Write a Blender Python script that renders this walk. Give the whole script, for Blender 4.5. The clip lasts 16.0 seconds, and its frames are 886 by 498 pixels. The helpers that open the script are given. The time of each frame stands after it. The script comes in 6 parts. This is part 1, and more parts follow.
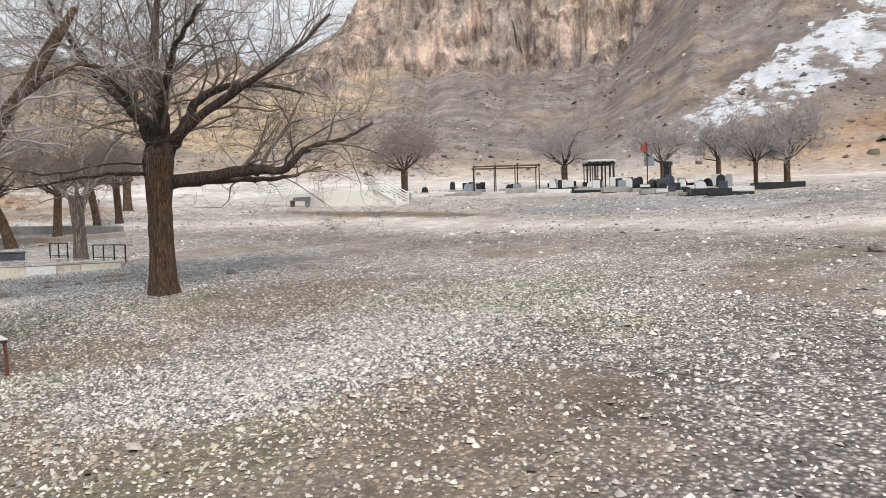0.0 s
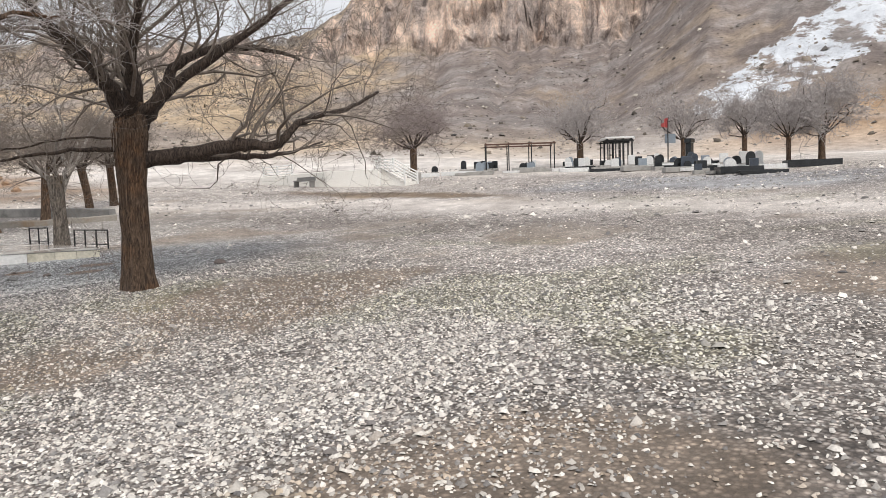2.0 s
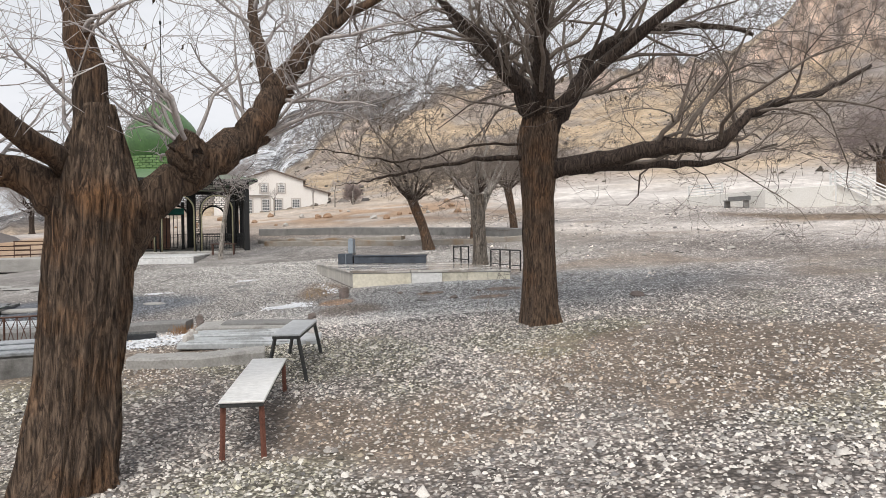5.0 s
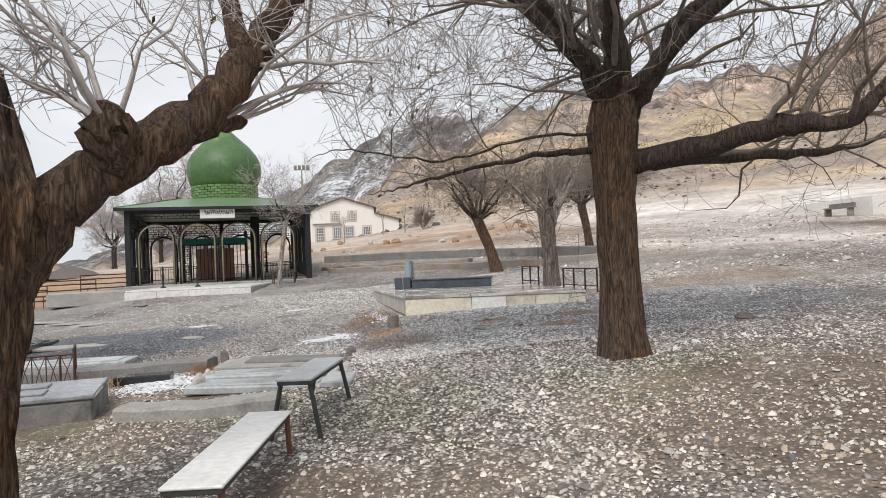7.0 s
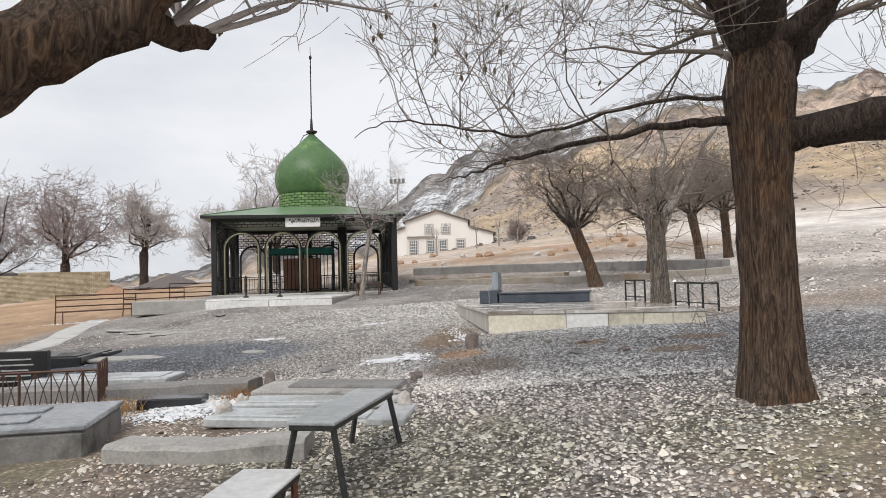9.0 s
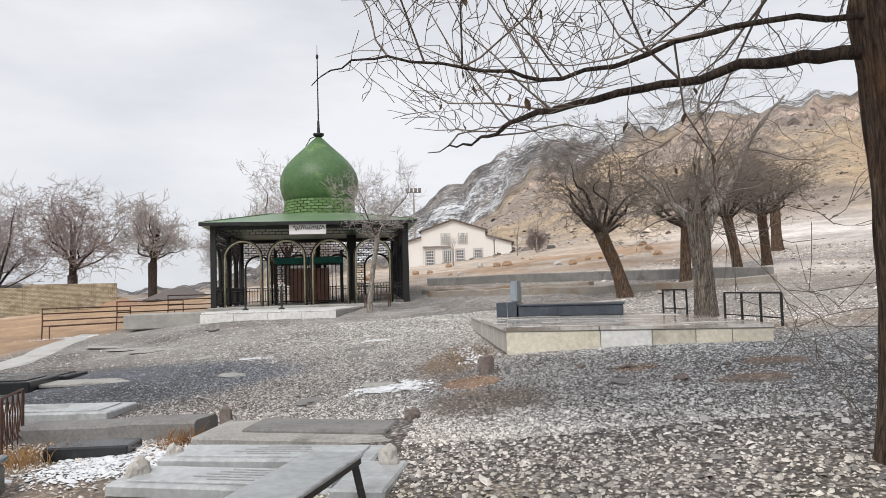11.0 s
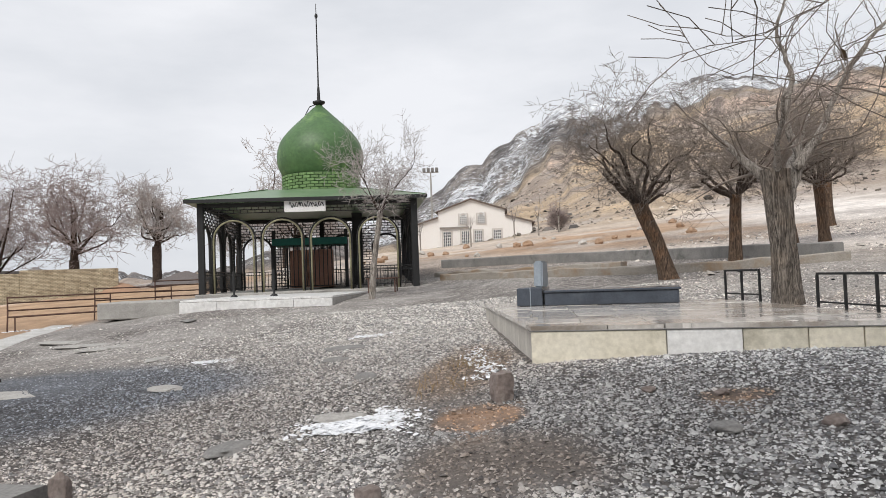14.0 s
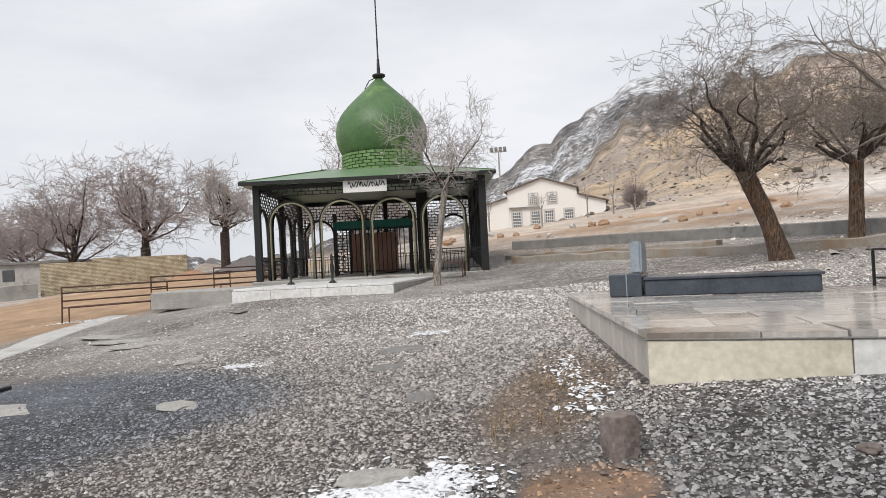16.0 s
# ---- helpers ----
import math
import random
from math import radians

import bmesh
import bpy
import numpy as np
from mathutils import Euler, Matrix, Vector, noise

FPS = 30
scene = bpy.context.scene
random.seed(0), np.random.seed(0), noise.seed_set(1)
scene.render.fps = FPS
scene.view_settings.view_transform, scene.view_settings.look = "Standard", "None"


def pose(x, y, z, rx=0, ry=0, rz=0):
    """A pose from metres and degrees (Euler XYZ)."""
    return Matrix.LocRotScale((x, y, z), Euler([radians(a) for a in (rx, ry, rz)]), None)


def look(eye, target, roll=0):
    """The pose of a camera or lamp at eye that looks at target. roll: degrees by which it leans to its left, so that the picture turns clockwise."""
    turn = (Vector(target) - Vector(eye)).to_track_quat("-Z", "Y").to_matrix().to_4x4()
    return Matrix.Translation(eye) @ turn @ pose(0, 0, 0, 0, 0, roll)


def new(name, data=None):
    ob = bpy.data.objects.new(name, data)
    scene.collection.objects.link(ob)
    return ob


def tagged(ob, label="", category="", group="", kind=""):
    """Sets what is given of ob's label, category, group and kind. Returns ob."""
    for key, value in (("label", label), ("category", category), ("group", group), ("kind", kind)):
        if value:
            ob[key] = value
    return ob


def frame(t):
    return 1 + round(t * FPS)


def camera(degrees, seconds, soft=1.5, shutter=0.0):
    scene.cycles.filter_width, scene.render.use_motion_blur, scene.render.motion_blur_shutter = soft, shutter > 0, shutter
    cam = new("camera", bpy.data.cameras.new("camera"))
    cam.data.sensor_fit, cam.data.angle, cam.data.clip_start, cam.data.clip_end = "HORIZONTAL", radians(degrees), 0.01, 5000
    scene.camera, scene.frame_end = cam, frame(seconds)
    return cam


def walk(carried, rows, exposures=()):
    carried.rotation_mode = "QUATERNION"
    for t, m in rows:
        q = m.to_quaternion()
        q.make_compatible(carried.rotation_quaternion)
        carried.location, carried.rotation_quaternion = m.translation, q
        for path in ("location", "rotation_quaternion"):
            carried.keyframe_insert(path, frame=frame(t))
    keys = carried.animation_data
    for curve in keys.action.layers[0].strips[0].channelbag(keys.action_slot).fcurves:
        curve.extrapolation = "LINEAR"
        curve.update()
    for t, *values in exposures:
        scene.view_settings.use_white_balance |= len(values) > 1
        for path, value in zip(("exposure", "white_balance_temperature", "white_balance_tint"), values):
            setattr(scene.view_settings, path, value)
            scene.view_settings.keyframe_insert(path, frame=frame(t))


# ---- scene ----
cam = camera(63.8, 16.0, soft=0.7)
METRES, EYE, TILT, LEAN, TURN = 15.5, 1.4, -3.9, -1.04, -44.5
ROWS = [
    (0.0, 0.0, 0.0, 0.0, 0.08, 1.85, 2.53),
    (0.5, 0.0019, 0.0312, 0.0057, -5.09, 1.25, 3.11),
    (1.0, -0.002, 0.0638, 0.0063, -6.64, 0.79, 3.24),
    (1.5, -0.0049, 0.0937, 0.0067, -4.37, 0.47, 3.14),
    (2.0, -0.0089, 0.1255, 0.0123, 0.79, 0.28, 2.65),
    (2.5, -0.0167, 0.1581, 0.0141, 6.86, 0.02, 1.9),
    (3.0, -0.0216, 0.1891, 0.0144, 12.66, -0.04, 1.1),
    (3.5, -0.029, 0.2199, 0.0193, 17.97, 0.54, 0.25),
    (4.0, -0.042, 0.2508, 0.0221, 23.28, 1.56, -0.41),
    (4.5, -0.0548, 0.2797, 0.0216, 28.95, 2.34, -0.66),
    (5.0, -0.0678, 0.309, 0.0239, 33.53, 2.7, -0.63),
    (7.5, -0.1365, 0.4423, 0.0247, 41.21, 5.04, 0.6),
    (8.0, -0.1527, 0.4659, 0.0259, 43.46, 5.24, 0.12),
    (8.5, -0.1731, 0.4899, 0.027, 45.26, 5.61, -0.37),
    (9.0, -0.1937, 0.5152, 0.0262, 47.32, 5.92, -0.67),
    (11.5, -0.3016, 0.6299, 0.0349, 49.69, 6.93, -0.54),
    (12.0, -0.3231, 0.6534, 0.0382, 51.43, 7.11, -0.54),
    (12.5, -0.3451, 0.6734, 0.0396, 52.5, 7.37, -0.34),
    (13.0, -0.3626, 0.6953, 0.0419, 51.68, 7.34, -0.14),
    (13.5, -0.3841, 0.7194, 0.0454, 50.45, 6.63, -0.19),
    (14.0, -0.4099, 0.7386, 0.045, 50.45, 5.35, -0.18),
    (14.5, -0.432, 0.7575, 0.046, 51.81, 4.28, 0.32),
    (15.0, -0.456, 0.7781, 0.0516, 53.68, 3.93, 0.67),
    (15.5, -0.4827, 0.7957, 0.0533, 55.12, 3.97, 0.47),
    (16.0, -0.5069, 0.8126, 0.0549, 56.05, 3.89, 0.28),
]
walk(cam, [(t, pose(0, 0, EYE, TILT, LEAN, TURN) @ pose(METRES * x, METRES * y, METRES * z, 90 + pitch, roll, yaw)) for t, x, y, z, yaw, pitch, roll in ROWS])

# ---------------------------------------------------------------- world, sun
SUN_EL, SUN_AZ = 50.0, 200.0
world = bpy.data.worlds.new("overcast_sky")
scene.world = world
world.use_nodes = True
wn, wl = world.node_tree.nodes, world.node_tree.links
wn.clear()


def wnode(kind, **values):
    n = wn.new(kind)
    for k, v in values.items():
        n.inputs[k].default_value = v
    return n


sky = wn.new("ShaderNodeTexSky")
sky.sky_type, sky.sun_disc = "NISHITA", False
sky.sun_elevation, sky.sun_rotation = radians(SUN_EL), radians(SUN_AZ)
sky_bg = wnode("ShaderNodeBackground", Strength=0.06)
wl.new(sky.outputs[0], sky_bg.inputs["Color"])
coord = wn.new("ShaderNodeTexCoord")
stretch = wn.new("ShaderNodeMapping")
stretch.inputs["Scale"].default_value = (1.0, 1.0, 3.2)
wl.new(coord.outputs["Generated"], stretch.inputs["Vector"])
cloud = wnode("ShaderNodeTexNoise", Scale=1.7, Detail=7.0, Roughness=0.55)
wl.new(stretch.outputs[0], cloud.inputs["Vector"])
cloud_ramp = wn.new("ShaderNodeValToRGB")
cloud_ramp.color_ramp.elements[0].position, cloud_ramp.color_ramp.elements[0].color = 0.33, (0.61, 0.635, 0.68, 1)
cloud_ramp.color_ramp.elements[1].position, cloud_ramp.color_ramp.elements[1].color = 0.66, (0.83, 0.84, 0.875, 1)
wl.new(cloud.outputs["Fac"], cloud_ramp.inputs["Fac"])
cloud_bg = wnode("ShaderNodeBackground", Strength=1.12)
wl.new(cloud_ramp.outputs[0], cloud_bg.inputs["Color"])
blend = wnode("ShaderNodeMixShader", Fac=0.93)
wl.new(sky_bg.outputs[0], blend.inputs[1])
wl.new(cloud_bg.outputs[0], blend.inputs[2])
wout = wn.new("ShaderNodeOutputWorld")
wl.new(blend.outputs[0], wout.inputs["Surface"])

sun = new("sun", bpy.data.lights.new("sun", "SUN"))
sun.data.energy, sun.data.angle, sun.data.color = 2.3, radians(25), (1.0, 0.96, 0.9)
sun.matrix_world = look((0, 0, 60), (-60 * math.sin(radians(SUN_AZ)), -60 * math.cos(radians(SUN_AZ)), 60 - 60 * math.tan(radians(SUN_EL))))


# ---------------------------------------------------------------- small numeric helpers
def hash2(ix, iy, seed):
    h = (ix * 374761393 + iy * 668265263 + seed * 974634777) & 0x7FFFFFFF
    h = ((h ^ (h >> 13)) * 1274126177) & 0x7FFFFFFF
    return ((h ^ (h >> 16)) & 0xFFFF) / 65535.0


def vnoise(x, y, seed=0):
    """Smooth value noise, 0 to 1, of arrays."""
    x, y = np.asarray(x, float), np.asarray(y, float)
    ix, iy = np.floor(x).astype(np.int64), np.floor(y).astype(np.int64)
    fx, fy = x - ix, y - iy
    fx, fy = fx * fx * (3 - 2 * fx), fy * fy * (3 - 2 * fy)
    a, b = hash2(ix, iy, seed), hash2(ix + 1, iy, seed)
    c, d = hash2(ix, iy + 1, seed), hash2(ix + 1, iy + 1, seed)
    return (a * (1 - fx) + b * fx) * (1 - fy) + (c * (1 - fx) + d * fx) * fy


def fbm(x, y, octaves=4, seed=0):
    total, amp, norm = 0.0, 1.0, 0.0
    for i in range(octaves):
        total = total + amp * vnoise(x * 2 ** i, y * 2 ** i, seed + i)
        norm += amp
        amp *= 0.5
    return total / norm


def step(a, b, v):
    s = np.clip((np.asarray(v, float) - a) / (b - a), 0, 1)
    return s * s * (3 - 2 * s)


def mix3(a, b, f):
    f = np.asarray(f)[..., None]
    return a * (1 - f) + np.asarray(b, float) * f


# ---------------------------------------------------------------- the lie of the land
def near_z(x, y):
    """Height of the valley floor, which climbs gently towards the hills."""
    x, y = np.asarray(x, float), np.asarray(y, float)
    u, v = 5 * np.tanh(x / 50), 7 * np.tanh((y - 10) / 70)
    z = 0.0103 + 0.4532 * u + 0.3334 * v + 0.1089 * u * u + 0.0081 * u * v + 0.0942 * v * v
    z = z + 0.0098 * u ** 3 - 0.0195 * u * u * v + 0.0119 * u * v * v + 0.0058 * v ** 3
    z = z - 0.27 * np.exp(-((x - 3.2) ** 2 + (y - 9.5) ** 2) / 16)
    z = z + 0.1437 * np.exp(-((x - 6.5) ** 2 + (y - 4) ** 2) / 20)
    z = z + 0.20 * np.exp(-((x - 0.0) ** 2 + (y - 0.0) ** 2) / 14)
    z = z + 0.10 * np.exp(-((x - 4.6) ** 2 + (y - 19.3) ** 2) / 9)
    z = z + 0.2 * np.exp(-((x + 4.6) ** 2) / 9 - ((y - 31.5) ** 2) / 14)
    z = z + 0.0044 * 50 * np.tanh(x / 50) - 0.0215 * 70 * np.tanh(y / 70)
    return z


BEAR = [-180, -60, -25, -14, -9, -4, 0, 4, 8, 12, 20, 30, 34, 37, 45, 60, 67, 78, 92, 120, 180]
HILL = [0.5, 0.4, 0.4, 0.9, 1.6, 3.2, 5.8, 8.1, 9.7, 10.9, 11.8, 12.1, 12.3, 12.6, 12.4, 12.6, 19.5, 20.5, 14.0, 6, 0.5]
CLIFF = [0.5, 0.4, 0.4, 0.9, 1.6, 3.2, 5.8, 8.1, 9.7, 10.9, 12.0, 12.9, 13.6, 15.4, 21.2, 21.6, 21.2, 21.6, 15.0, 8, 0.5]
FAR = [0.6, 0.6, 0.8, 3.4, 5.6, 8.0, 10.2, 12.2, 13.3, 14.0, 13.2, 13.0, 13.8, 15.6, 20.4, 20.4, 20.4, 20.4, 14.0, 7, 0.6]


def land(x, y):
    """Height, and masks of cliff and rock, of the whole ground sheet."""
    x, y = np.asarray(x, float), np.asarray(y, float)
    dx, dy = x - 3.0, y - 9.0
    r = np.hypot(dx, dy)
    b = np.degrees(np.arctan2(dx, dy))
    wob = (fbm(b / 2.2 + 40, r * 0 + 3, 4, 11) - 0.5)
    hill, cliff, far = np.interp(b, BEAR, HILL), np.interp(b, BEAR, CLIFF), np.interp(b, BEAR, FAR)
    r0, r1 = 72.0, 205 + 17 * wob
    r2 = r1 + 16
    k = np.minimum(1.0, r0 / np.maximum(r, 1e-6))
    base = near_z(3 + dx * k, 9 + dy * k)
    z1, z2 = 1.4 + r1 * np.tan(np.radians(hill)), 1.4 + r2 * np.tan(np.radians(cliff + 2.5 * wob))
    z3 = 1.4 + 310 * np.tan(np.radians(far + 1.6 * wob))
    s = np.clip((r - r0) / (r1 - r0), 0, 1)
    z = base + (z1 - base) * s ** 1.25
    c = np.clip((r - r1) / 16, 0, 1)
    c = np.clip(c + 0.07 * np.sin(c * 15 + 5 * fbm(b / 3, r * 0, 3, 71)) * c * (1 - c) * 4, 0, 1)
    z = np.where(r > r1, z1 + (z2 - z1) * c, z)
    f = np.clip((r - r2) / (310 - r2), 0, 1)
    z = np.where(r > r2, z2 + (z3 - z2) * f, z)
    z = np.where(r > 310, 1.4 + (z3 - 1.4) * np.maximum(0.0, 1 - (r - 310) / 1500) + 0 * r, z)
    steep = step(0.0, 8.0, z2 - z1)
    is_cliff = step(r1 - 2, r1 + 2, r) * (1 - step(r2 + 3, r2 + 12, r)) * steep
    rock = step(r2, r2 + 30, r) * (1 - step(30, 38, b))
    amp = step(75, 190, r)
    gully = np.abs(fbm(b / 3.2, r / 160, 3, 5) - 0.5) * 2
    z = z + amp * (6.0 * (fbm(x / 38, y / 38, 5, 2) - 0.5) - 3.0 * (1 - gully) ** 3 + 0)
    z = z + rock * 11 * (fbm(x / 22, y / 22, 5, 8) - 0.5)
    z = z + is_cliff * (7 * (fbm(b * 1.3, z / 9, 5, 21) - 0.5) - 3 * np.abs(fbm(b * 2.2, r / 9, 3, 22) - 0.5))
    z = z + (1 - amp) * step(24, 60, r) * 0.5 * (fbm(x / 9, y / 9, 3, 7) - 0.5)
    z = z + 0.10 * (fbm(x / 2.6, y / 2.6, 3, 17) - 0.5) * (1 - step(40, 70, r))
    return z, is_cliff, rock, r, b


def gz(x, y):
    return float(land(x, y)[0])


# ---------------------------------------------------------------- materials
def material(name, rough=0.85, metal=0.0):
    m = bpy.data.materials.new(name)
    m.use_nodes = True
    nodes, links = m.node_tree.nodes, m.node_tree.links
    bsdf = nodes["Principled BSDF"]
    bsdf.inputs["Roughness"].default_value, bsdf.inputs["Metallic"].default_value = rough, metal
    return m, nodes, links, bsdf


def node(nodes, kind, **values):
    n = nodes.new(kind)
    for k, v in values.items():
        n.inputs[k].default_value = v
    return n


def ramp(nodes, links, source, stops):
    n = nodes.new("ShaderNodeValToRGB")
    while len(n.color_ramp.elements) < len(stops):
        n.color_ramp.elements.new(0.5)
    for e, (p, c) in zip(n.color_ramp.elements, stops):
        e.position, e.color = p, (*c, 1)
    links.new(source, n.inputs["Fac"])
    return n.outputs["Color"]


def mixed(nodes, links, fac, a, b, mode="MIX"):
    n = nodes.new("ShaderNodeMix")
    n.data_type, n.blend_type = "RGBA", mode
    for value, socket in ((fac, n.inputs[0]), (a, n.inputs[6]), (b, n.inputs[7])):
        if isinstance(value, bpy.types.NodeSocket):
            links.new(value, socket)
        elif isinstance(value, (int, float)):
            socket.default_value = value
        else:
            socket.default_value = (*value, 1)
    return n.outputs[2]


def bumped(nodes, links, bsdf, height, strength, distance):
    n = node(nodes, "ShaderNodeBump", Strength=strength, Distance=distance)
    links.new(height, n.inputs["Height"])
    links.new(n.outputs[0], bsdf.inputs["Normal"])


def surface(name, dark, light, scale=6.0, rough=0.85, metal=0.0, grain=40.0, bump=0.3, depth=0.004, stain=None, stain_at=0.62, scales=(1, 1, 1), vary=0.0):
    """Two colours mixed by noise at two scales, with a stain and a fine relief, in world-sized object space."""
    m, nodes, links, bsdf = material(name, rough, metal)
    tc = nodes.new("ShaderNodeTexCoord")
    mp = node(nodes, "ShaderNodeMapping", Scale=scales)
    links.new(tc.outputs["Object"], mp.inputs["Vector"])
    big = node(nodes, "ShaderNodeTexNoise", Scale=scale, Detail=6.0, Roughness=0.6)
    fine = node(nodes, "ShaderNodeTexNoise", Scale=grain, Detail=4.0, Roughness=0.6)
    links.new(mp.outputs[0], big.inputs["Vector"])
    links.new(mp.outputs[0], fine.inputs["Vector"])
    col = ramp(nodes, links, big.outputs["Fac"], [(0.32, dark), (0.68, light)])
    col = mixed(nodes, links, 0.35, col, ramp(nodes, links, fine.outputs["Fac"], [(0.3, [c * 0.55 for c in dark]), (0.7, [min(1, c * 1.2) for c in light])]))
    if stain:
        spot = node(nodes, "ShaderNodeTexNoise", Scale=scale * 0.45, Detail=8.0, Roughness=0.7)
        links.new(tc.outputs["Object"], spot.inputs["Vector"])
        f = ramp(nodes, links, spot.outputs["Fac"], [(stain_at - 0.06, (0, 0, 0)), (stain_at + 0.06, (1, 1, 1))])
        col = mixed(nodes, links, f, col, stain)
    if vary:
        info = nodes.new("ShaderNodeObjectInfo")
        tone = ramp(nodes, links, info.outputs["Random"], [(0, (1 - vary,) * 3), (1, (1 + vary * 0.4,) * 3)])
        col = mixed(nodes, links, 1.0, col, tone, "MULTIPLY")
    links.new(col, bsdf.inputs["Base Color"])
    bumped(nodes, links, bsdf, fine.outputs["Fac"], bump, depth)
    return m


def ground_material():
    m, nodes, links, bsdf = material("ground_soil_and_gravel", 0.93)
    tc = nodes.new("ShaderNodeTexCoord")
    tint = nodes.new("ShaderNodeAttribute")
    tint.attribute_name = "tint"
    gravel = nodes.new("ShaderNodeAttribute")
    gravel.attribute_name = "gravel"
    cells = node(nodes, "ShaderNodeTexVoronoi", Scale=24.0)
    large = node(nodes, "ShaderNodeTexVoronoi", Scale=9.0)
    for v in (cells, large):
        links.new(tc.outputs["Object"], v.inputs["Vector"])
    fine = node(nodes, "ShaderNodeTexNoise", Scale=55.0, Detail=5.0, Roughness=0.7)
    mid = node(nodes, "ShaderNodeTexNoise", Scale=1.3, Detail=8.0, Roughness=0.65)
    far = node(nodes, "ShaderNodeTexNoise", Scale=0.16, Detail=9.0, Roughness=0.68)
    for v in (fine, mid, far):
        links.new(tc.outputs["Object"], v.inputs["Vector"])
    col = mixed(nodes, links, 1.0, tint.outputs["Color"], ramp(nodes, links, mid.outputs["Fac"], [(0.3, (0.72, 0.7, 0.68)), (0.7, (1.22, 1.22, 1.22))]), "MULTIPLY")
    col = mixed(nodes, links, 1.0, col, ramp(nodes, links, far.outputs["Fac"], [(0.34, (0.7, 0.68, 0.68)), (0.66, (1.2, 1.2, 1.2))]), "MULTIPLY")
    stone = ramp(nodes, links, cells.outputs["Color"], [(0.1, (0.35, 0.34, 0.34)), (0.5, (1.0, 1.0, 1.0)), (0.9, (2.0, 1.97, 1.93))])
    # Dark cell gaps: soil and shade between pebbles, put into the colour.
    gaps = ramp(nodes, links, cells.outputs["Distance"], [(0.15, (1.12, 1.12, 1.12)), (0.58, (0.26, 0.24, 0.23))])
    stone = mixed(nodes, links, 1.0, stone, gaps, "MULTIPLY")
    stone = mixed(nodes, links, 1.0, stone, ramp(nodes, links, large.outputs["Color"], [(0.2, (0.68, 0.67, 0.66)), (0.8, (1.35, 1.35, 1.35))]), "MULTIPLY")
    col = mixed(nodes, links, gravel.outputs["Fac"], col, mixed(nodes, links, 1.0, col, stone, "MULTIPLY"))
    snow = nodes.new("ShaderNodeAttribute")
    snow.attribute_name = "snow"
    drift = node(nodes, "ShaderNodeTexNoise", Scale=0.42, Detail=11.0, Roughness=0.8)
    squash = node(nodes, "ShaderNodeMapping", Scale=(1, 1, 1.7))
    links.new(tc.outputs["Object"], squash.inputs["Vector"])
    links.new(squash.outputs[0], drift.inputs["Vector"])
    lies = node(nodes, "ShaderNodeMath")
    lies.operation = "ADD"
    links.new(snow.outputs["Fac"], lies.inputs[0])
    links.new(drift.outputs["Fac"], lies.inputs[1])
    col = mixed(nodes, links, ramp(nodes, links, lies.outputs[0], [(0.93, (0, 0, 0)), (1.0, (1, 1, 1))]), col, (0.74, 0.77, 0.82))
    col = mixed(nodes, links, 0.5, col, mixed(nodes, links, 1.0, col, ramp(nodes, links, fine.outputs["Fac"], [(0.25, (0.6, 0.6, 0.6)), (0.75, (1.4, 1.4, 1.4))]), "MULTIPLY"))
    links.new(col, bsdf.inputs["Base Color"])
    add = node(nodes, "ShaderNodeMath")
    add.operation = "ADD"
    links.new(cells.outputs["Distance"], add.inputs[0])
    links.new(fine.outputs["Fac"], add.inputs[1])
    crag = nodes.new("ShaderNodeAttribute")
    crag.attribute_name = "crag"
    upright = node(nodes, "ShaderNodeMapping", Scale=(1, 1, 0.6))
    links.new(tc.outputs["Object"], upright.inputs["Vector"])
    crack = node(nodes, "ShaderNodeTexNoise", Scale=0.17, Detail=14.0, Roughness=0.78, Distortion=0.4)
    links.new(upright.outputs[0], crack.inputs["Vector"])
    rough = mixed(nodes, links, 1.0, col, ramp(nodes, links, crack.outputs["Fac"], [(0.38, (0.30, 0.28, 0.28)), (0.47, (0.85, 0.84, 0.83)), (0.62, (1.5, 1.47, 1.42))]), "MULTIPLY")
    links.new(mixed(nodes, links, crag.outputs["Fac"], col, rough), bsdf.inputs["Base Color"])
    first = node(nodes, "ShaderNodeBump", Strength=0.7, Distance=0.02)
    links.new(add.outputs[0], first.inputs["Height"])
    deep = node(nodes, "ShaderNodeMath")
    deep.operation = "MULTIPLY"
    links.new(crack.outputs["Fac"], deep.inputs[0])
    links.new(crag.outputs["Fac"], deep.inputs[1])
    second = node(nodes, "ShaderNodeBump", Strength=0.9, Distance=3.0)
    links.new(deep.outputs[0], second.inputs["Height"])
    links.new(first.outputs[0], second.inputs["Normal"])
    links.new(second.outputs[0], bsdf.inputs["Normal"])
    return m


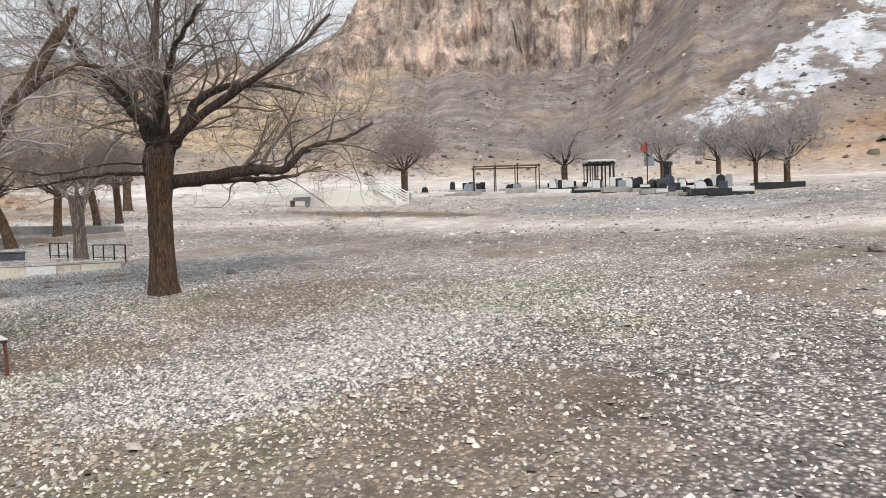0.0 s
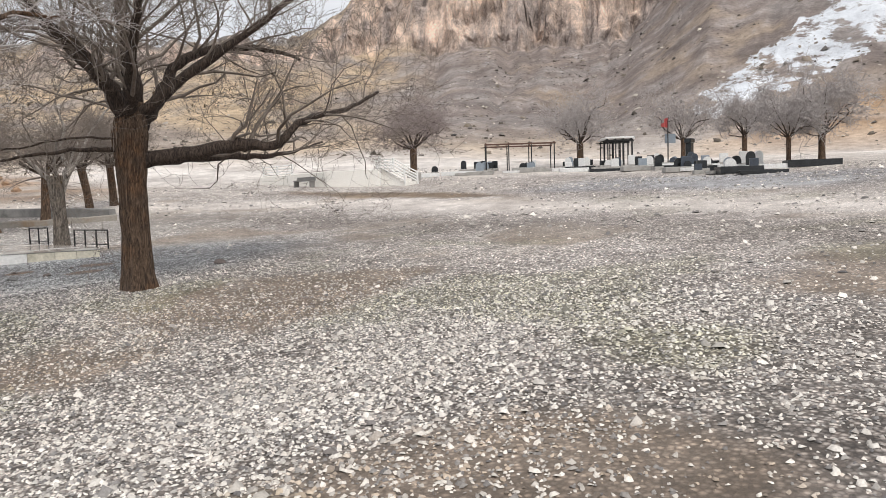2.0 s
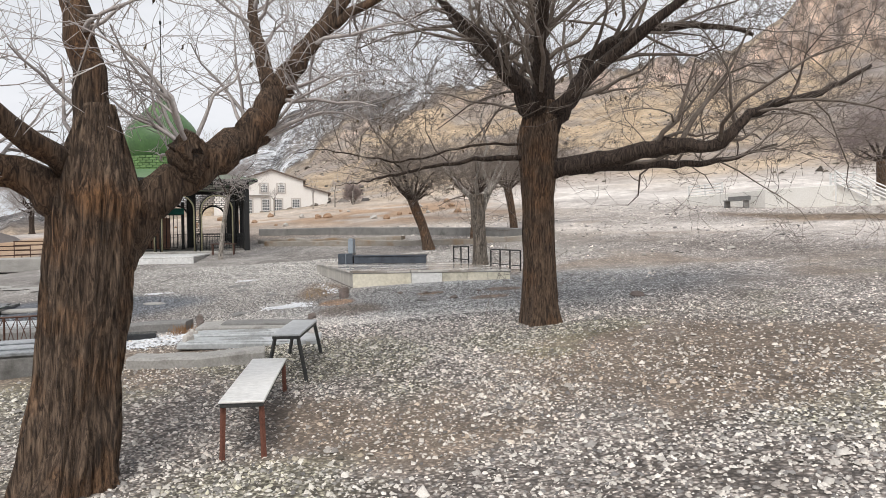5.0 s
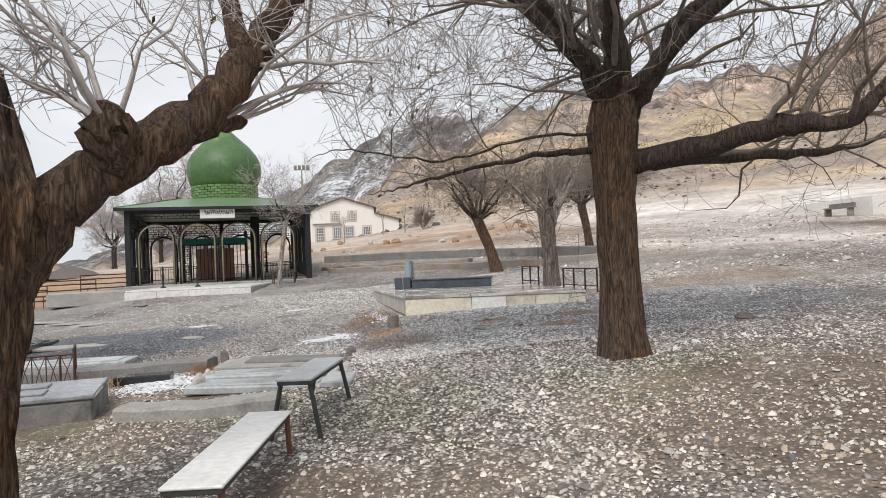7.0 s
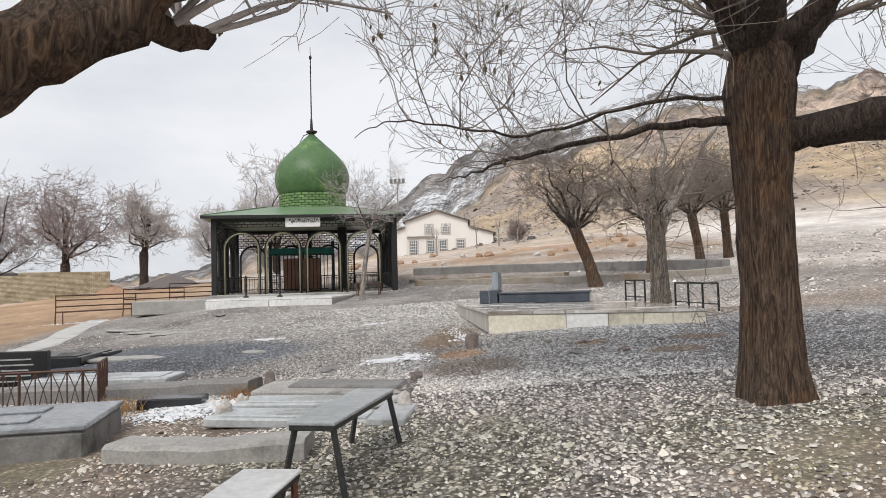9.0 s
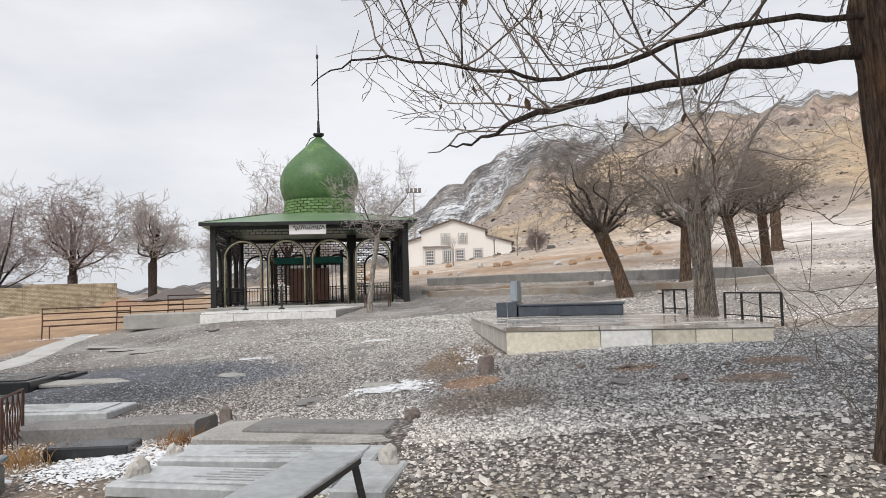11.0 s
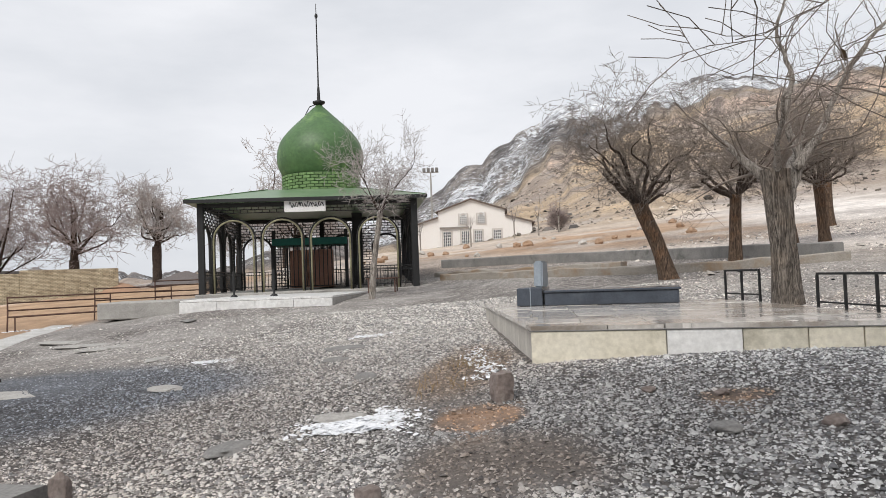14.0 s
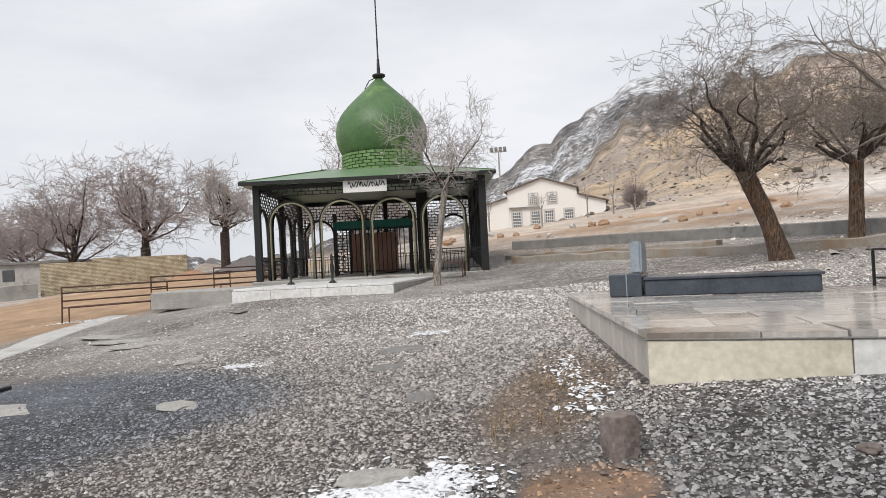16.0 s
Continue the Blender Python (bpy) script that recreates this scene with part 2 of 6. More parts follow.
def tint_material(name, rough=0.85, bump=0.5, scale=60.0, wet=False):
    """Colour from the tint attribute, each loose piece a little different."""
    m, nodes, links, bsdf = material(name, rough)
    tint = nodes.new("ShaderNodeAttribute")
    tint.attribute_name = "tint"
    geo = nodes.new("ShaderNodeNewGeometry")
    tc = nodes.new("ShaderNodeTexCoord")
    fine = node(nodes, "ShaderNodeTexNoise", Scale=scale, Detail=4.0, Roughness=0.65)
    links.new(tc.outputs["Object"], fine.inputs["Vector"])
    tone = ramp(nodes, links, geo.outputs["Random Per Island"], [(0, (0.28, 0.28, 0.3)), (0.45, (0.9, 0.88, 0.86)), (1, (1.65, 1.63, 1.6))])
    col = mixed(nodes, links, 1.0, tint.outputs["Color"], tone, "MULTIPLY")
    col = mixed(nodes, links, 1.0, col, ramp(nodes, links, fine.outputs["Fac"], [(0.3, (0.78, 0.77, 0.75)), (0.7, (1.15, 1.15, 1.15))]), "MULTIPLY")
    links.new(col, bsdf.inputs["Base Color"])
    bumped(nodes, links, bsdf, fine.outputs["Fac"], bump, 0.004)
    return m


def bark_material(name, dark, light, warm=None):
    m, nodes, links, bsdf = material(name, 0.92)
    tc = nodes.new("ShaderNodeTexCoord")
    mp = node(nodes, "ShaderNodeMapping", Scale=(1, 1, 0.12))
    links.new(tc.outputs["Object"], mp.inputs["Vector"])
    ridge = node(nodes, "ShaderNodeTexNoise", Scale=30.0, Detail=7.0, Roughness=0.68, Distortion=1.5)
    links.new(mp.outputs[0], ridge.inputs["Vector"])
    blotch = node(nodes, "ShaderNodeTexNoise", Scale=2.6, Detail=6.0)
    links.new(tc.outputs["Object"], blotch.inputs["Vector"])
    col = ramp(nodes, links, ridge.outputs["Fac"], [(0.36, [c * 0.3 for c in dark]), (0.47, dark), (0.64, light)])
    if warm:
        col = mixed(nodes, links, ramp(nodes, links, blotch.outputs["Fac"], [(0.5, (0, 0, 0)), (0.72, (0.75, 0.75, 0.75))]), col, mixed(nodes, links, 1.0, col, warm, "MULTIPLY"))
    links.new(col, bsdf.inputs["Base Color"])
    bumped(nodes, links, bsdf, ridge.outputs["Fac"], 1.0, 0.045)
    return m


M_GROUND = ground_material()
M_STONES = tint_material("loose_stone", 0.9)
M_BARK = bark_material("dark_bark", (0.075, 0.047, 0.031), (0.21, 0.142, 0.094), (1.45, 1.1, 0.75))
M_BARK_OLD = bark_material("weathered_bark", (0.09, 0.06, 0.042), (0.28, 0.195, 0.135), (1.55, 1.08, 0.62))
M_BARK_GREY = bark_material("grey_bark", (0.10, 0.084, 0.07), (0.30, 0.26, 0.22), (1.2, 1.05, 0.9))
M_BARK_PALE = bark_material("pale_bark", (0.25, 0.22, 0.19), (0.5, 0.46, 0.42))
M_LIMB = bark_material("limb_bark", (0.046, 0.032, 0.025), (0.125, 0.09, 0.07))
M_TWIG = surface("twig_bark", (0.10, 0.078, 0.064), (0.29, 0.245, 0.21), 3.0, 0.9, grain=30, bump=0.1)
M_TWIG_PALE = surface("frosted_twig_bark", (0.34, 0.30, 0.29), (0.55, 0.51, 0.49), 3.0, 0.9, grain=30, bump=0.1)
M_TWIG_RED = surface("reddish_twig_bark", (0.235, 0.18, 0.17), (0.42, 0.355, 0.34), 3.0, 0.9, grain=30, bump=0.1)
M_LEAF = surface("withered_leaf", (0.05, 0.035, 0.025), (0.13, 0.09, 0.05), 30.0, 0.8)
M_CONCRETE = surface("grey_concrete", (0.27, 0.26, 0.245), (0.44, 0.425, 0.40), 2.2, 0.9, grain=35, bump=0.5, depth=0.006, stain=(0.15, 0.14, 0.125))
M_CONCRETE_OLD = surface("earth_stained_concrete", (0.21, 0.19, 0.165), (0.37, 0.34, 0.30), 1.2, 0.92, grain=25, bump=0.6, depth=0.02, stain=(0.25, 0.18, 0.12), stain_at=0.56)
M_CONCRETE_DARK = surface("old_dark_concrete", (0.15, 0.15, 0.145), (0.27, 0.26, 0.25), 2.4, 0.9, grain=35, bump=0.5, depth=0.006, stain=(0.09, 0.088, 0.08))
M_GREEN = surface("green_painted_sheet", (0.05, 0.112, 0.04), (0.085, 0.172, 0.06), 1.6, 0.5, grain=9, bump=0.1, stain=(0.17, 0.29, 0.09), stain_at=0.61)
M_GREEN_ROOF = surface("green_painted_roof", (0.12, 0.2, 0.11), (0.185, 0.27, 0.16), 1.2, 0.4, grain=9, bump=0.06, stain=(0.10, 0.2, 0.09))
M_GREEN_LIGHT = surface("light_green_brick_paint", (0.13, 0.24, 0.085), (0.2, 0.32, 0.12), 8, 0.6, grain=30, vary=0.3)
M_IRON = surface("black_iron", (0.008, 0.009, 0.009), (0.02, 0.02, 0.021), 6, 0.6, 0.1, grain=40, bump=0.15)
M_IRON_BROWN = surface("rusty_brown_iron", (0.07, 0.038, 0.03), (0.14, 0.075, 0.055), 9, 0.7, 0.2, grain=50, bump=0.3)
M_BRASS = surface("gilded_tube", (0.20, 0.19, 0.12), (0.36, 0.34, 0.22), 9, 0.4, 0.5, grain=40, bump=0.1)
M_WHITE_STONE = surface("white_marble", (0.62, 0.61, 0.6), (0.78, 0.78, 0.77), 1.6, 0.4, grain=12, bump=0.05, stain=(0.5, 0.48, 0.45), stain_at=0.68)
M_PLASTER = surface("cream_plaster", (0.80, 0.755, 0.715), (0.86, 0.83, 0.80), 0.6, 0.9, grain=18, bump=0.15, stain=(0.55, 0.48, 0.43), stain_at=0.7)
M_WHITE = surface("white_paint", (0.72, 0.71, 0.69), (0.82, 0.81, 0.8), 3, 0.55, grain=30, bump=0.08)
M_GLASS_DARK = surface("dark_window_glass", (0.05, 0.055, 0.06), (0.10, 0.105, 0.11), 1.0, 0.08, grain=6, bump=0.0)


# ---------------------------------------------------------------- mesh helpers
def mesh_ob(name, verts, faces, mat, parent=None, smooth=False, label=""):
    me = bpy.data.meshes.new(name)
    me.from_pydata(verts, [], faces)
    me.materials.append(mat)
    if smooth:
        me.shade_smooth()
    ob = new(name, me)
    ob.parent = parent
    if label:
        ob["label"] = label
    return ob


def part(name, bm, mat, parent=None, label="", smooth=False):
    """Links a bmesh as one mesh object under a thing or a part."""
    me = bpy.data.meshes.new(name)
    bm.to_mesh(me)
    bm.free()
    me.materials.append(mat)
    if smooth:
        me.shade_smooth()
    ob = new(name, me)
    ob.parent = parent
    if label:
        ob["label"] = label
    return ob


def thing(name, m, label, category, group="", kind=""):
    ob = new(name)
    ob.matrix_world = m
    ob.empty_display_size = 0.1
    return tagged(ob, label, category, group, kind)


def box(sx, sy, sz, at=(0, 0, 0), bevel=0.01, turn=0.0, bm=None):
    """A box whose base's middle stands at the point given, with bevelled edges."""
    own = bmesh.new()
    bmesh.ops.create_cube(own, size=1)
    bmesh.ops.scale(own, vec=(sx, sy, sz), verts=own.verts)
    if bevel:
        bmesh.ops.bevel(own, geom=own.edges, offset=min(bevel, 0.3 * min(sx, sy, sz)), segments=1, affect="EDGES")
    if turn:
        bmesh.ops.rotate(own, cent=(0, 0, 0), matrix=Matrix.Rotation(radians(turn), 3, "Z"), verts=own.verts)
    bmesh.ops.translate(own, vec=(at[0], at[1], at[2] + sz / 2), verts=own.verts)
    if bm is None:
        return own
    tmp = bpy.data.meshes.new("tmp")
    own.to_mesh(tmp)
    own.free()
    bm.from_mesh(tmp)
    bpy.data.meshes.remove(tmp)
    return bm


def wobble(bm, amount, scale=3.0, seed=0):
    for v in bm.verts:
        n = noise.noise_vector(Vector(v.co) * scale + Vector((seed * 7.3, seed * 3.1, 0)))
        v.co += n * amount
    return bm


class Tubes:
    """Gathers tapered tubes into one mesh."""

    def __init__(self):
        self.verts, self.faces = [], []

    def add(self, pts, radii, sides=5, rough=0.0, cap=True):
        base = len(self.verts)
        n = len(pts)
        up = None
        for i, p in enumerate(pts):
            d = (Vector(pts[min(i + 1, n - 1)]) - Vector(pts[max(i - 1, 0)]))
            d = d.normalized() if d.length > 1e-9 else Vector((0, 0, 1))
            if up is None:
                up = Vector((1, 0, 0)) if abs(d.x) < 0.8 else Vector((0, 1, 0))
            a = (up - d * up.dot(d)).normalized()
            b = d.cross(a)
            up = a
            for k in range(sides):
                t = 2 * math.pi * k / sides
                r = radii[i] * (1 + (rough * (noise.noise(Vector((p[0] * 2 + math.cos(t) * 2.2, p[1] * 2 + math.sin(t) * 2.2, p[2] * 1.2)))) if rough else 0))
                self.verts.append(tuple(Vector(p) + (a * math.cos(t) + b * math.sin(t)) * r))
        for i in range(n - 1):
            for k in range(sides):
                q = (k + 1) % sides
                self.faces.append((base + i * sides + k, base + i * sides + q, base + (i + 1) * sides + q, base + (i + 1) * sides + k))
        if cap and sides > 3:
            self.faces.append(tuple(base + (n - 1) * sides + k for k in range(sides)))
            self.faces.append(tuple(base + k for k in reversed(range(sides))))

    def make(self, name, mat, parent=None, label="", smooth=True):
        return mesh_ob(name, self.verts, self.faces, mat, parent, smooth, label)


def smooth_line(pts, steps=5):
    """A Catmull-Rom line through the points."""
    pts = [Vector(p) for p in pts]
    ext = [pts[0] * 2 - pts[1]] + pts + [pts[-1] * 2 - pts[-2]]
    out = []
    for i in range(1, len(ext) - 2):
        a, b, c, d = ext[i - 1:i + 3]
        for k in range(steps):
            t = k / steps
            out.append(0.5 * (2 * b + (c - a) * t + (2 * a - 5 * b + 4 * c - d) * t * t + (3 * b - a - 3 * c + d) * t ** 3))
    out.append(pts[-1])
    return out


def rod(pts, r, name, mat, parent, sides=6, label=""):
    t = Tubes()
    t.add(pts, [r] * len(pts), sides)
    return t.make(name, mat, parent, label, smooth=sides > 4)


# ---------------------------------------------------------------- trees
FREE = [Vector((0, 0, 0))]


def in_the_way(q):
    """Twigs were broken off over the footpath, and none hang over the open yard."""
    x, y, z = q[0] + FREE[0].x, q[1] + FREE[0].y, q[2] + FREE[0].z
    if abs(x - 3.3) < 1.7 and 1 < y < 19 and z < (2.5 if y < 13 else 1.9):
        return True
    if x < 2.35 and y > 12.6 or x < 4.3 and y > 12.6 and z < 2.05:
        return True
    return x < 2.6 and y > 12.3 and z < 1.5 + 0.35 * (y - 11.2)


def twigs(rng, tubes, p, d, r, length, level, droop, spread, kids, thin=0.0022):
    """A crooked branch with smaller ones along it."""
    steps = 5 if level > 1 else (4 if level else 2)
    pts, radii = [p.copy()], [r]
    q = p.copy()
    for i in range(steps):
        d = (d + Vector((rng.uniform(-1, 1), rng.uniform(-1, 1), rng.uniform(-0.8, 0.9))) * 0.46 + Vector((0, 0, -droop))).normalized()
        q = q + d * (length / steps)
        pts.append(q.copy())
        radii.append(max(r * (1 - 0.75 * (i + 1) / steps), thin))
    if in_the_way(pts[-1]) or in_the_way(pts[len(pts) // 2]):
        return
    tubes.add(pts, radii, 5 if r > 0.03 else (4 if r > 0.012 else 3), cap=False)
    if level <= 0:
        return
    for k in range(kids):
        f = rng.uniform(0.25, 1.0)
        i = min(int(f * steps), steps - 1)
        at = pts[i].lerp(pts[i + 1], f * steps - i)
        along = (pts[i + 1] - pts[i]).normalized()
        side = Vector((rng.uniform(-1, 1), rng.uniform(-1, 1), rng.uniform(-0.55, 1.0)))
        way = (along * (1 - spread) + side.normalized() * spread).normalized()
        twigs(rng, tubes, at, way, max(radii[i] * rng.uniform(0.42, 0.62), thin * 1.2), length * rng.uniform(0.4, 0.72), level - 1, droop, spread, kids, thin)


def limb(rng, limbs, crown, pts, r0, r1, kids, reach, level=2, droop=0.03, spread=0.62, nk=4, first=0.2, sides=9, thin=0.0022, most=0.05):
    line = smooth_line(pts, 6)
    n = len(line)
    radii = [r0 + (r1 - r0) * (i / (n - 1)) ** 0.8 for i in range(n)]
    line = [q + Vector((rng.uniform(-1, 1), rng.uniform(-1, 1), rng.uniform(-1, 1))) * min(max(radii[i] * 0.3, 0.022), 0.035) * (i > 0) for i, q in enumerate(line)]
    limbs.add(line, radii, sides, rough=0.35)
    for k in range(kids):
        f = rng.uniform(first, 1.0) if k else 1.0
        i = min(int(f * (n - 1)), n - 2)
        along = (line[i + 1] - line[i]).normalized()
        side = Vector((rng.uniform(-1, 1), rng.uniform(-1, 1), rng.uniform(-0.4, 1.0))).normalized()
        way = (along * (1 - spread) + side * spread).normalized()
        twigs(rng, crown, line[i].copy(), way, min(max(radii[i] * rng.uniform(0.25, 0.45), 0.008), most), reach * rng.uniform(0.55, 1.1), level, droop, spread, nk, thin)


def trunk_mesh(pts, radii, seed, flare=0.35, ridges=13, depth=0.05, sides=48, rings=40, fine=0.0):
    """A trunk with furrowed bark, swelling at the foot."""
    line = smooth_line(pts, max(2, rings // (len(pts) - 1)))
    n = len(line)
    tab = np.interp(np.linspace(0, 1, n), np.linspace(0, 1, len(radii)), radii)
    verts, faces = [], []
    for i, c in enumerate(line):
        h = c.z - line[0].z
        for k in range(sides):
            a = 2 * math.pi * k / sides
            ca, sa = math.cos(a), math.sin(a)
            nz = noise.noise(Vector((ca * 1.3 + seed, sa * 1.3, h * 0.6)))
            fur = noise.noise(Vector((ca * ridges / 2.2 + seed, sa * ridges / 2.2, h * 1.15 + seed)))
            if fine:
                plate = noise.noise(Vector((ca * 9 + seed, sa * 9, h * 1.6))) + 0.5 * noise.noise(Vector((ca * 19, sa * 19 + seed, h * 3.1)))
                fur = fur + fine * max(-0.5, plate)
            r = tab[i] * (1 + 0.14 * nz + depth * 2 * abs(fur) + flare * math.exp(-h / 0.22) * (0.7 + 0.5 * math.cos(a * 4 + seed)))
            verts.append((c.x + ca * r, c.y + sa * r, c.z))
    for i in range(n - 1):
        for k in range(sides):
            q = (k + 1) % sides
            faces.append((i * sides + k, i * sides + q, (i + 1) * sides + q, (i + 1) * sides + k))
    faces.append(tuple((n - 1) * sides + k for k in range(sides)))
    return verts, faces


def tree(at, seed, label, trunk, radii, limbs_at, bark, limb_mat, twig_mat, reach=1.6, kids=9, nk=4, level=2, group="", depth=0.05, sink=0.12, droop=0.03, spread=0.62, turn=0.0, thin=0.0022, most=0.05, fine=0.0, sides=48, rings=40):
    rng = random.Random(seed)
    ob = thing("tree", pose(at[0], at[1], gz(at[0], at[1]) - sink, 0, 0, turn), label, "tree", group)
    v, f = trunk_mesh(trunk, radii, seed, depth=depth, fine=fine, sides=sides, rings=rings)
    mesh_ob("trunk", v, f, bark, ob, True)
    ct = Tubes()
    FREE[0] = Vector((at[0], at[1], gz(at[0], at[1]) - sink)) if math.hypot(at[0] - 3.3, at[1] - 11) < 8 else Vector((500, 0, 0))
    for pts, r0, r1 in limbs_at:
        lt = Tubes()
        limb(rng, lt, ct, pts, r0, r1, kids, reach, level, droop, spread, nk, thin=thin, most=most)
        lt.make("limb", limb_mat, ob)
    ct.make("crown", twig_mat, ob)
    return ob


def round_tree(at, seed, label, height, trunk_h, r, crown_r, mat=None, twig=None, lean=(0, 0), limbs_n=7, kids=8, nk=4, level=2, group="", reach=None, thin=0.004, rise=1.0):
    """A smaller bare tree: a leaning trunk, and limbs that fan out into a bushy crown."""
    rng = random.Random(seed)
    top = (lean[0], lean[1], trunk_h)
    trunk = [(0, 0, 0), (lean[0] * 0.35, lean[1] * 0.35, trunk_h * 0.45), top]
    ls = []
    for i in range(limbs_n):
        a = 2 * math.pi * (i + rng.uniform(-0.3, 0.3)) / limbs_n
        out = crown_r * rng.uniform(0.35, 0.85)
        up = (height - trunk_h) * rng.uniform(0.15, 0.62) * (0.7 if i % 2 else 1.15) * rise
        e = Vector((top[0] + math.cos(a) * out, top[1] + math.sin(a) * out, trunk_h + up))
        foot = trunk_h - 0.12
        if rise > 1.5:  # crowns with a leader
            if i == 0:
                e = Vector((top[0] * 1.5, top[1] * 1.5, trunk_h + (height - trunk_h) * 0.72))
            else:
                foot += (height - trunk_h) * rng.uniform(0, 0.28)
        m = Vector(top).lerp(e, 0.5) + Vector((math.cos(a) * out * 0.08, math.sin(a) * out * 0.08, rng.uniform(-0.1, 0.2) * up))
        kink = Vector((rng.uniform(-1, 1), rng.uniform(-1, 1), rng.uniform(-0.6, 0.6))) * 0.13 * out
        third = m.lerp(e, 0.5) - kink
        ls.append(([(top[0], top[1], foot), tuple(m + kink), tuple(third), tuple(e)], r * (0.8 if rise > 1.5 and i == 0 else rng.uniform(0.2, 0.36)), r * 0.04))
    return tree(at, seed, label, trunk, [r * 1.05, r * 0.92, r * 0.95], ls, mat or M_BARK, M_LIMB, twig or M_TWIG, reach or crown_r * 0.62, kids, nk, level, group, thin=thin, most=r * 0.22)


# ---------------------------------------------------------------- ground sheet
def soil(x, y, r, b, cliff, rock, z):
    """Base colours of soil, gravel and hillside, and how much gravel lies there."""
    n1, n2, n3 = fbm(x / 3.5, y / 3.5, 4, 31), fbm(x / 1.2, y / 1.2, 3, 32), fbm(x / 11, y / 11, 3, 33)
    pale = np.array((0.48, 0.45, 0.43))
    c = np.ones(x.shape + (3,)) * pale
    gravel = np.ones(x.shape) * 0.9
    # Ground colour darkened where loose stones lie, standing in for shade between them.
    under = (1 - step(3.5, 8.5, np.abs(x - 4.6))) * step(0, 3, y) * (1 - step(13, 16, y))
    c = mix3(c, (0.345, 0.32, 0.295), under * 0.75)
    c = mix3(c, (0.56, 0.53, 0.505), step(7, 13, x))
    brown = step(0.55, 0.66, n1)
    c = mix3(c, (0.24, 0.185, 0.135), brown * 0.75)
    c = mix3(c, (0.25, 0.26, 0.15), step(0.6, 0.72, fbm(x / 2.2 + 9, y / 2.2, 3, 35)) * 0.4 * (1 - step(14, 18, y)))
    grey = step(0.25, 0.75, np.exp(-((x - 6.5) / 5.5) ** 2 - ((y - 17.5) / 3.2) ** 2) + 0.35 * (n1 - 0.5))
    c = mix3(c, (0.30, 0.315, 0.33), grey * 0.85)
    yard = step(15, 18.5, y + 1.5 * (n1 - 0.5)) * (1 - step(40, 50, y)) * (1 - step(10, 16, x))
    c = mix3(c, (0.16, 0.152, 0.146), yard * (1 - step(3.0, 5.0, x)) * 0.8)
    c = mix3(c, (0.37, 0.36, 0.345), yard * step(20.5, 26, y) * 0.8)
    dark = step(0.3, 0.6, np.exp(-((x + 2.3) / 3.3) ** 2 - ((y - 20.2) / 2.7) ** 2) + 0.3 * (n1 - 0.5))
    c = mix3(c, (0.115, 0.13, 0.155), dark * 0.9)
    dirt_strip = step(0.45, 0.8, np.exp(-((x - (2.9 + 0.03 * (y - 18))) / 0.7) ** 2 - ((y - 19.8) / 2.4) ** 2) + 0.5 * (n2 - 0.5))
    c = mix3(c, (0.16, 0.12, 0.09), dirt_strip * 0.85)
    before = step(0.3, 0.6, np.exp(-((x - 4.0) / 1.7) ** 2 - ((y - 17.6) / 1.6) ** 2) + 0.35 * (n2 - 0.5))
    c = mix3(c, (0.15, 0.15, 0.153), before * 0.6)
    muddy = step(0.4, 0.7, np.exp(-((x - 3.4) / 0.9) ** 2 - ((y - 16.6) / 0.9) ** 2) + 0.6 * (n2 - 0.5))
    c = mix3(c, (0.13, 0.105, 0.088), muddy * 0.8)
    gravel = gravel * (1 - 0.75 * muddy)
    for px, py in ((5.0, 17.75), (5.9, 16.75), (6.4, 17.6)):
        rusty = step(0.45, 0.7, np.exp(-((x - px) / 0.4) ** 2 - ((y - py) / 0.25) ** 2) + 0.6 * (n2 - 0.5))
        c = mix3(c, (0.20, 0.125, 0.075), rusty * 0.8)
        gravel = gravel * (1 - 0.7 * rusty)
    spoil = step(0.45, 0.65, np.exp(-((x - 3.2) / 0.38) ** 2 - ((y - 17.75) / 0.42) ** 2) + 0.5 * (n2 - 0.5))
    c = mix3(c, (0.25, 0.155, 0.095), spoil * 0.9)
    gravel = gravel * (1 - 0.9 * spoil)
    gravel = gravel * (1 - 0.7 * dirt_strip) * (1 - 0.4 * brown)
    # the unpaved lane beyond the benches
    lane = step(-8.2, -9.6, x + 0.10 * (y - 27) + 0.5 * (n2 - 0.5)) * (1 - step(-24, -30, x)) * (1 - step(56, 70, y))
    lane = np.where(y > 12, lane, lane * step(8, 12, y))
    c = mix3(c, (0.34, 0.225, 0.135), lane * 0.95)
    gravel = gravel * (1 - 0.85 * lane)
    # the trodden track across the slope
    middle = 20 - 0.55 * np.maximum(0, y - 25) + 2.0 * (n3 - 0.5)
    track = np.exp(-((x - middle) / 2.4) ** 2) * step(-12, -4, y)
    c = mix3(c, (0.60, 0.56, 0.525), track * 0.9)
    gravel = gravel * (1 - 0.6 * track)
    bank = np.exp(-((x - middle + 5.5) / 1.7) ** 2) * step(0, 6, y) * (1 - step(26, 32, y))
    c = mix3(c, (0.29, 0.265, 0.24), bank * 0.6)
    d = x - middle
    upper = step(2, 6, d)
    c = mix3(c, (0.60, 0.565, 0.53), upper * 0.7)
    blue = (1 - step(2.5, 5, np.abs(x - 29))) * step(6, 10, y) * (1 - step(20, 24, y))
    c = mix3(c, (0.40, 0.43, 0.47), blue * 0.7)
    straw = step(0.4, 0.7, np.exp(-((x - 23.0 + 0.12 * (y - 26)) / 1.5) ** 2 - ((y - 28) / 9) ** 2) + 0.5 * (n1 - 0.5))
    c = mix3(c, (0.20, 0.14, 0.085), straw * 0.85)
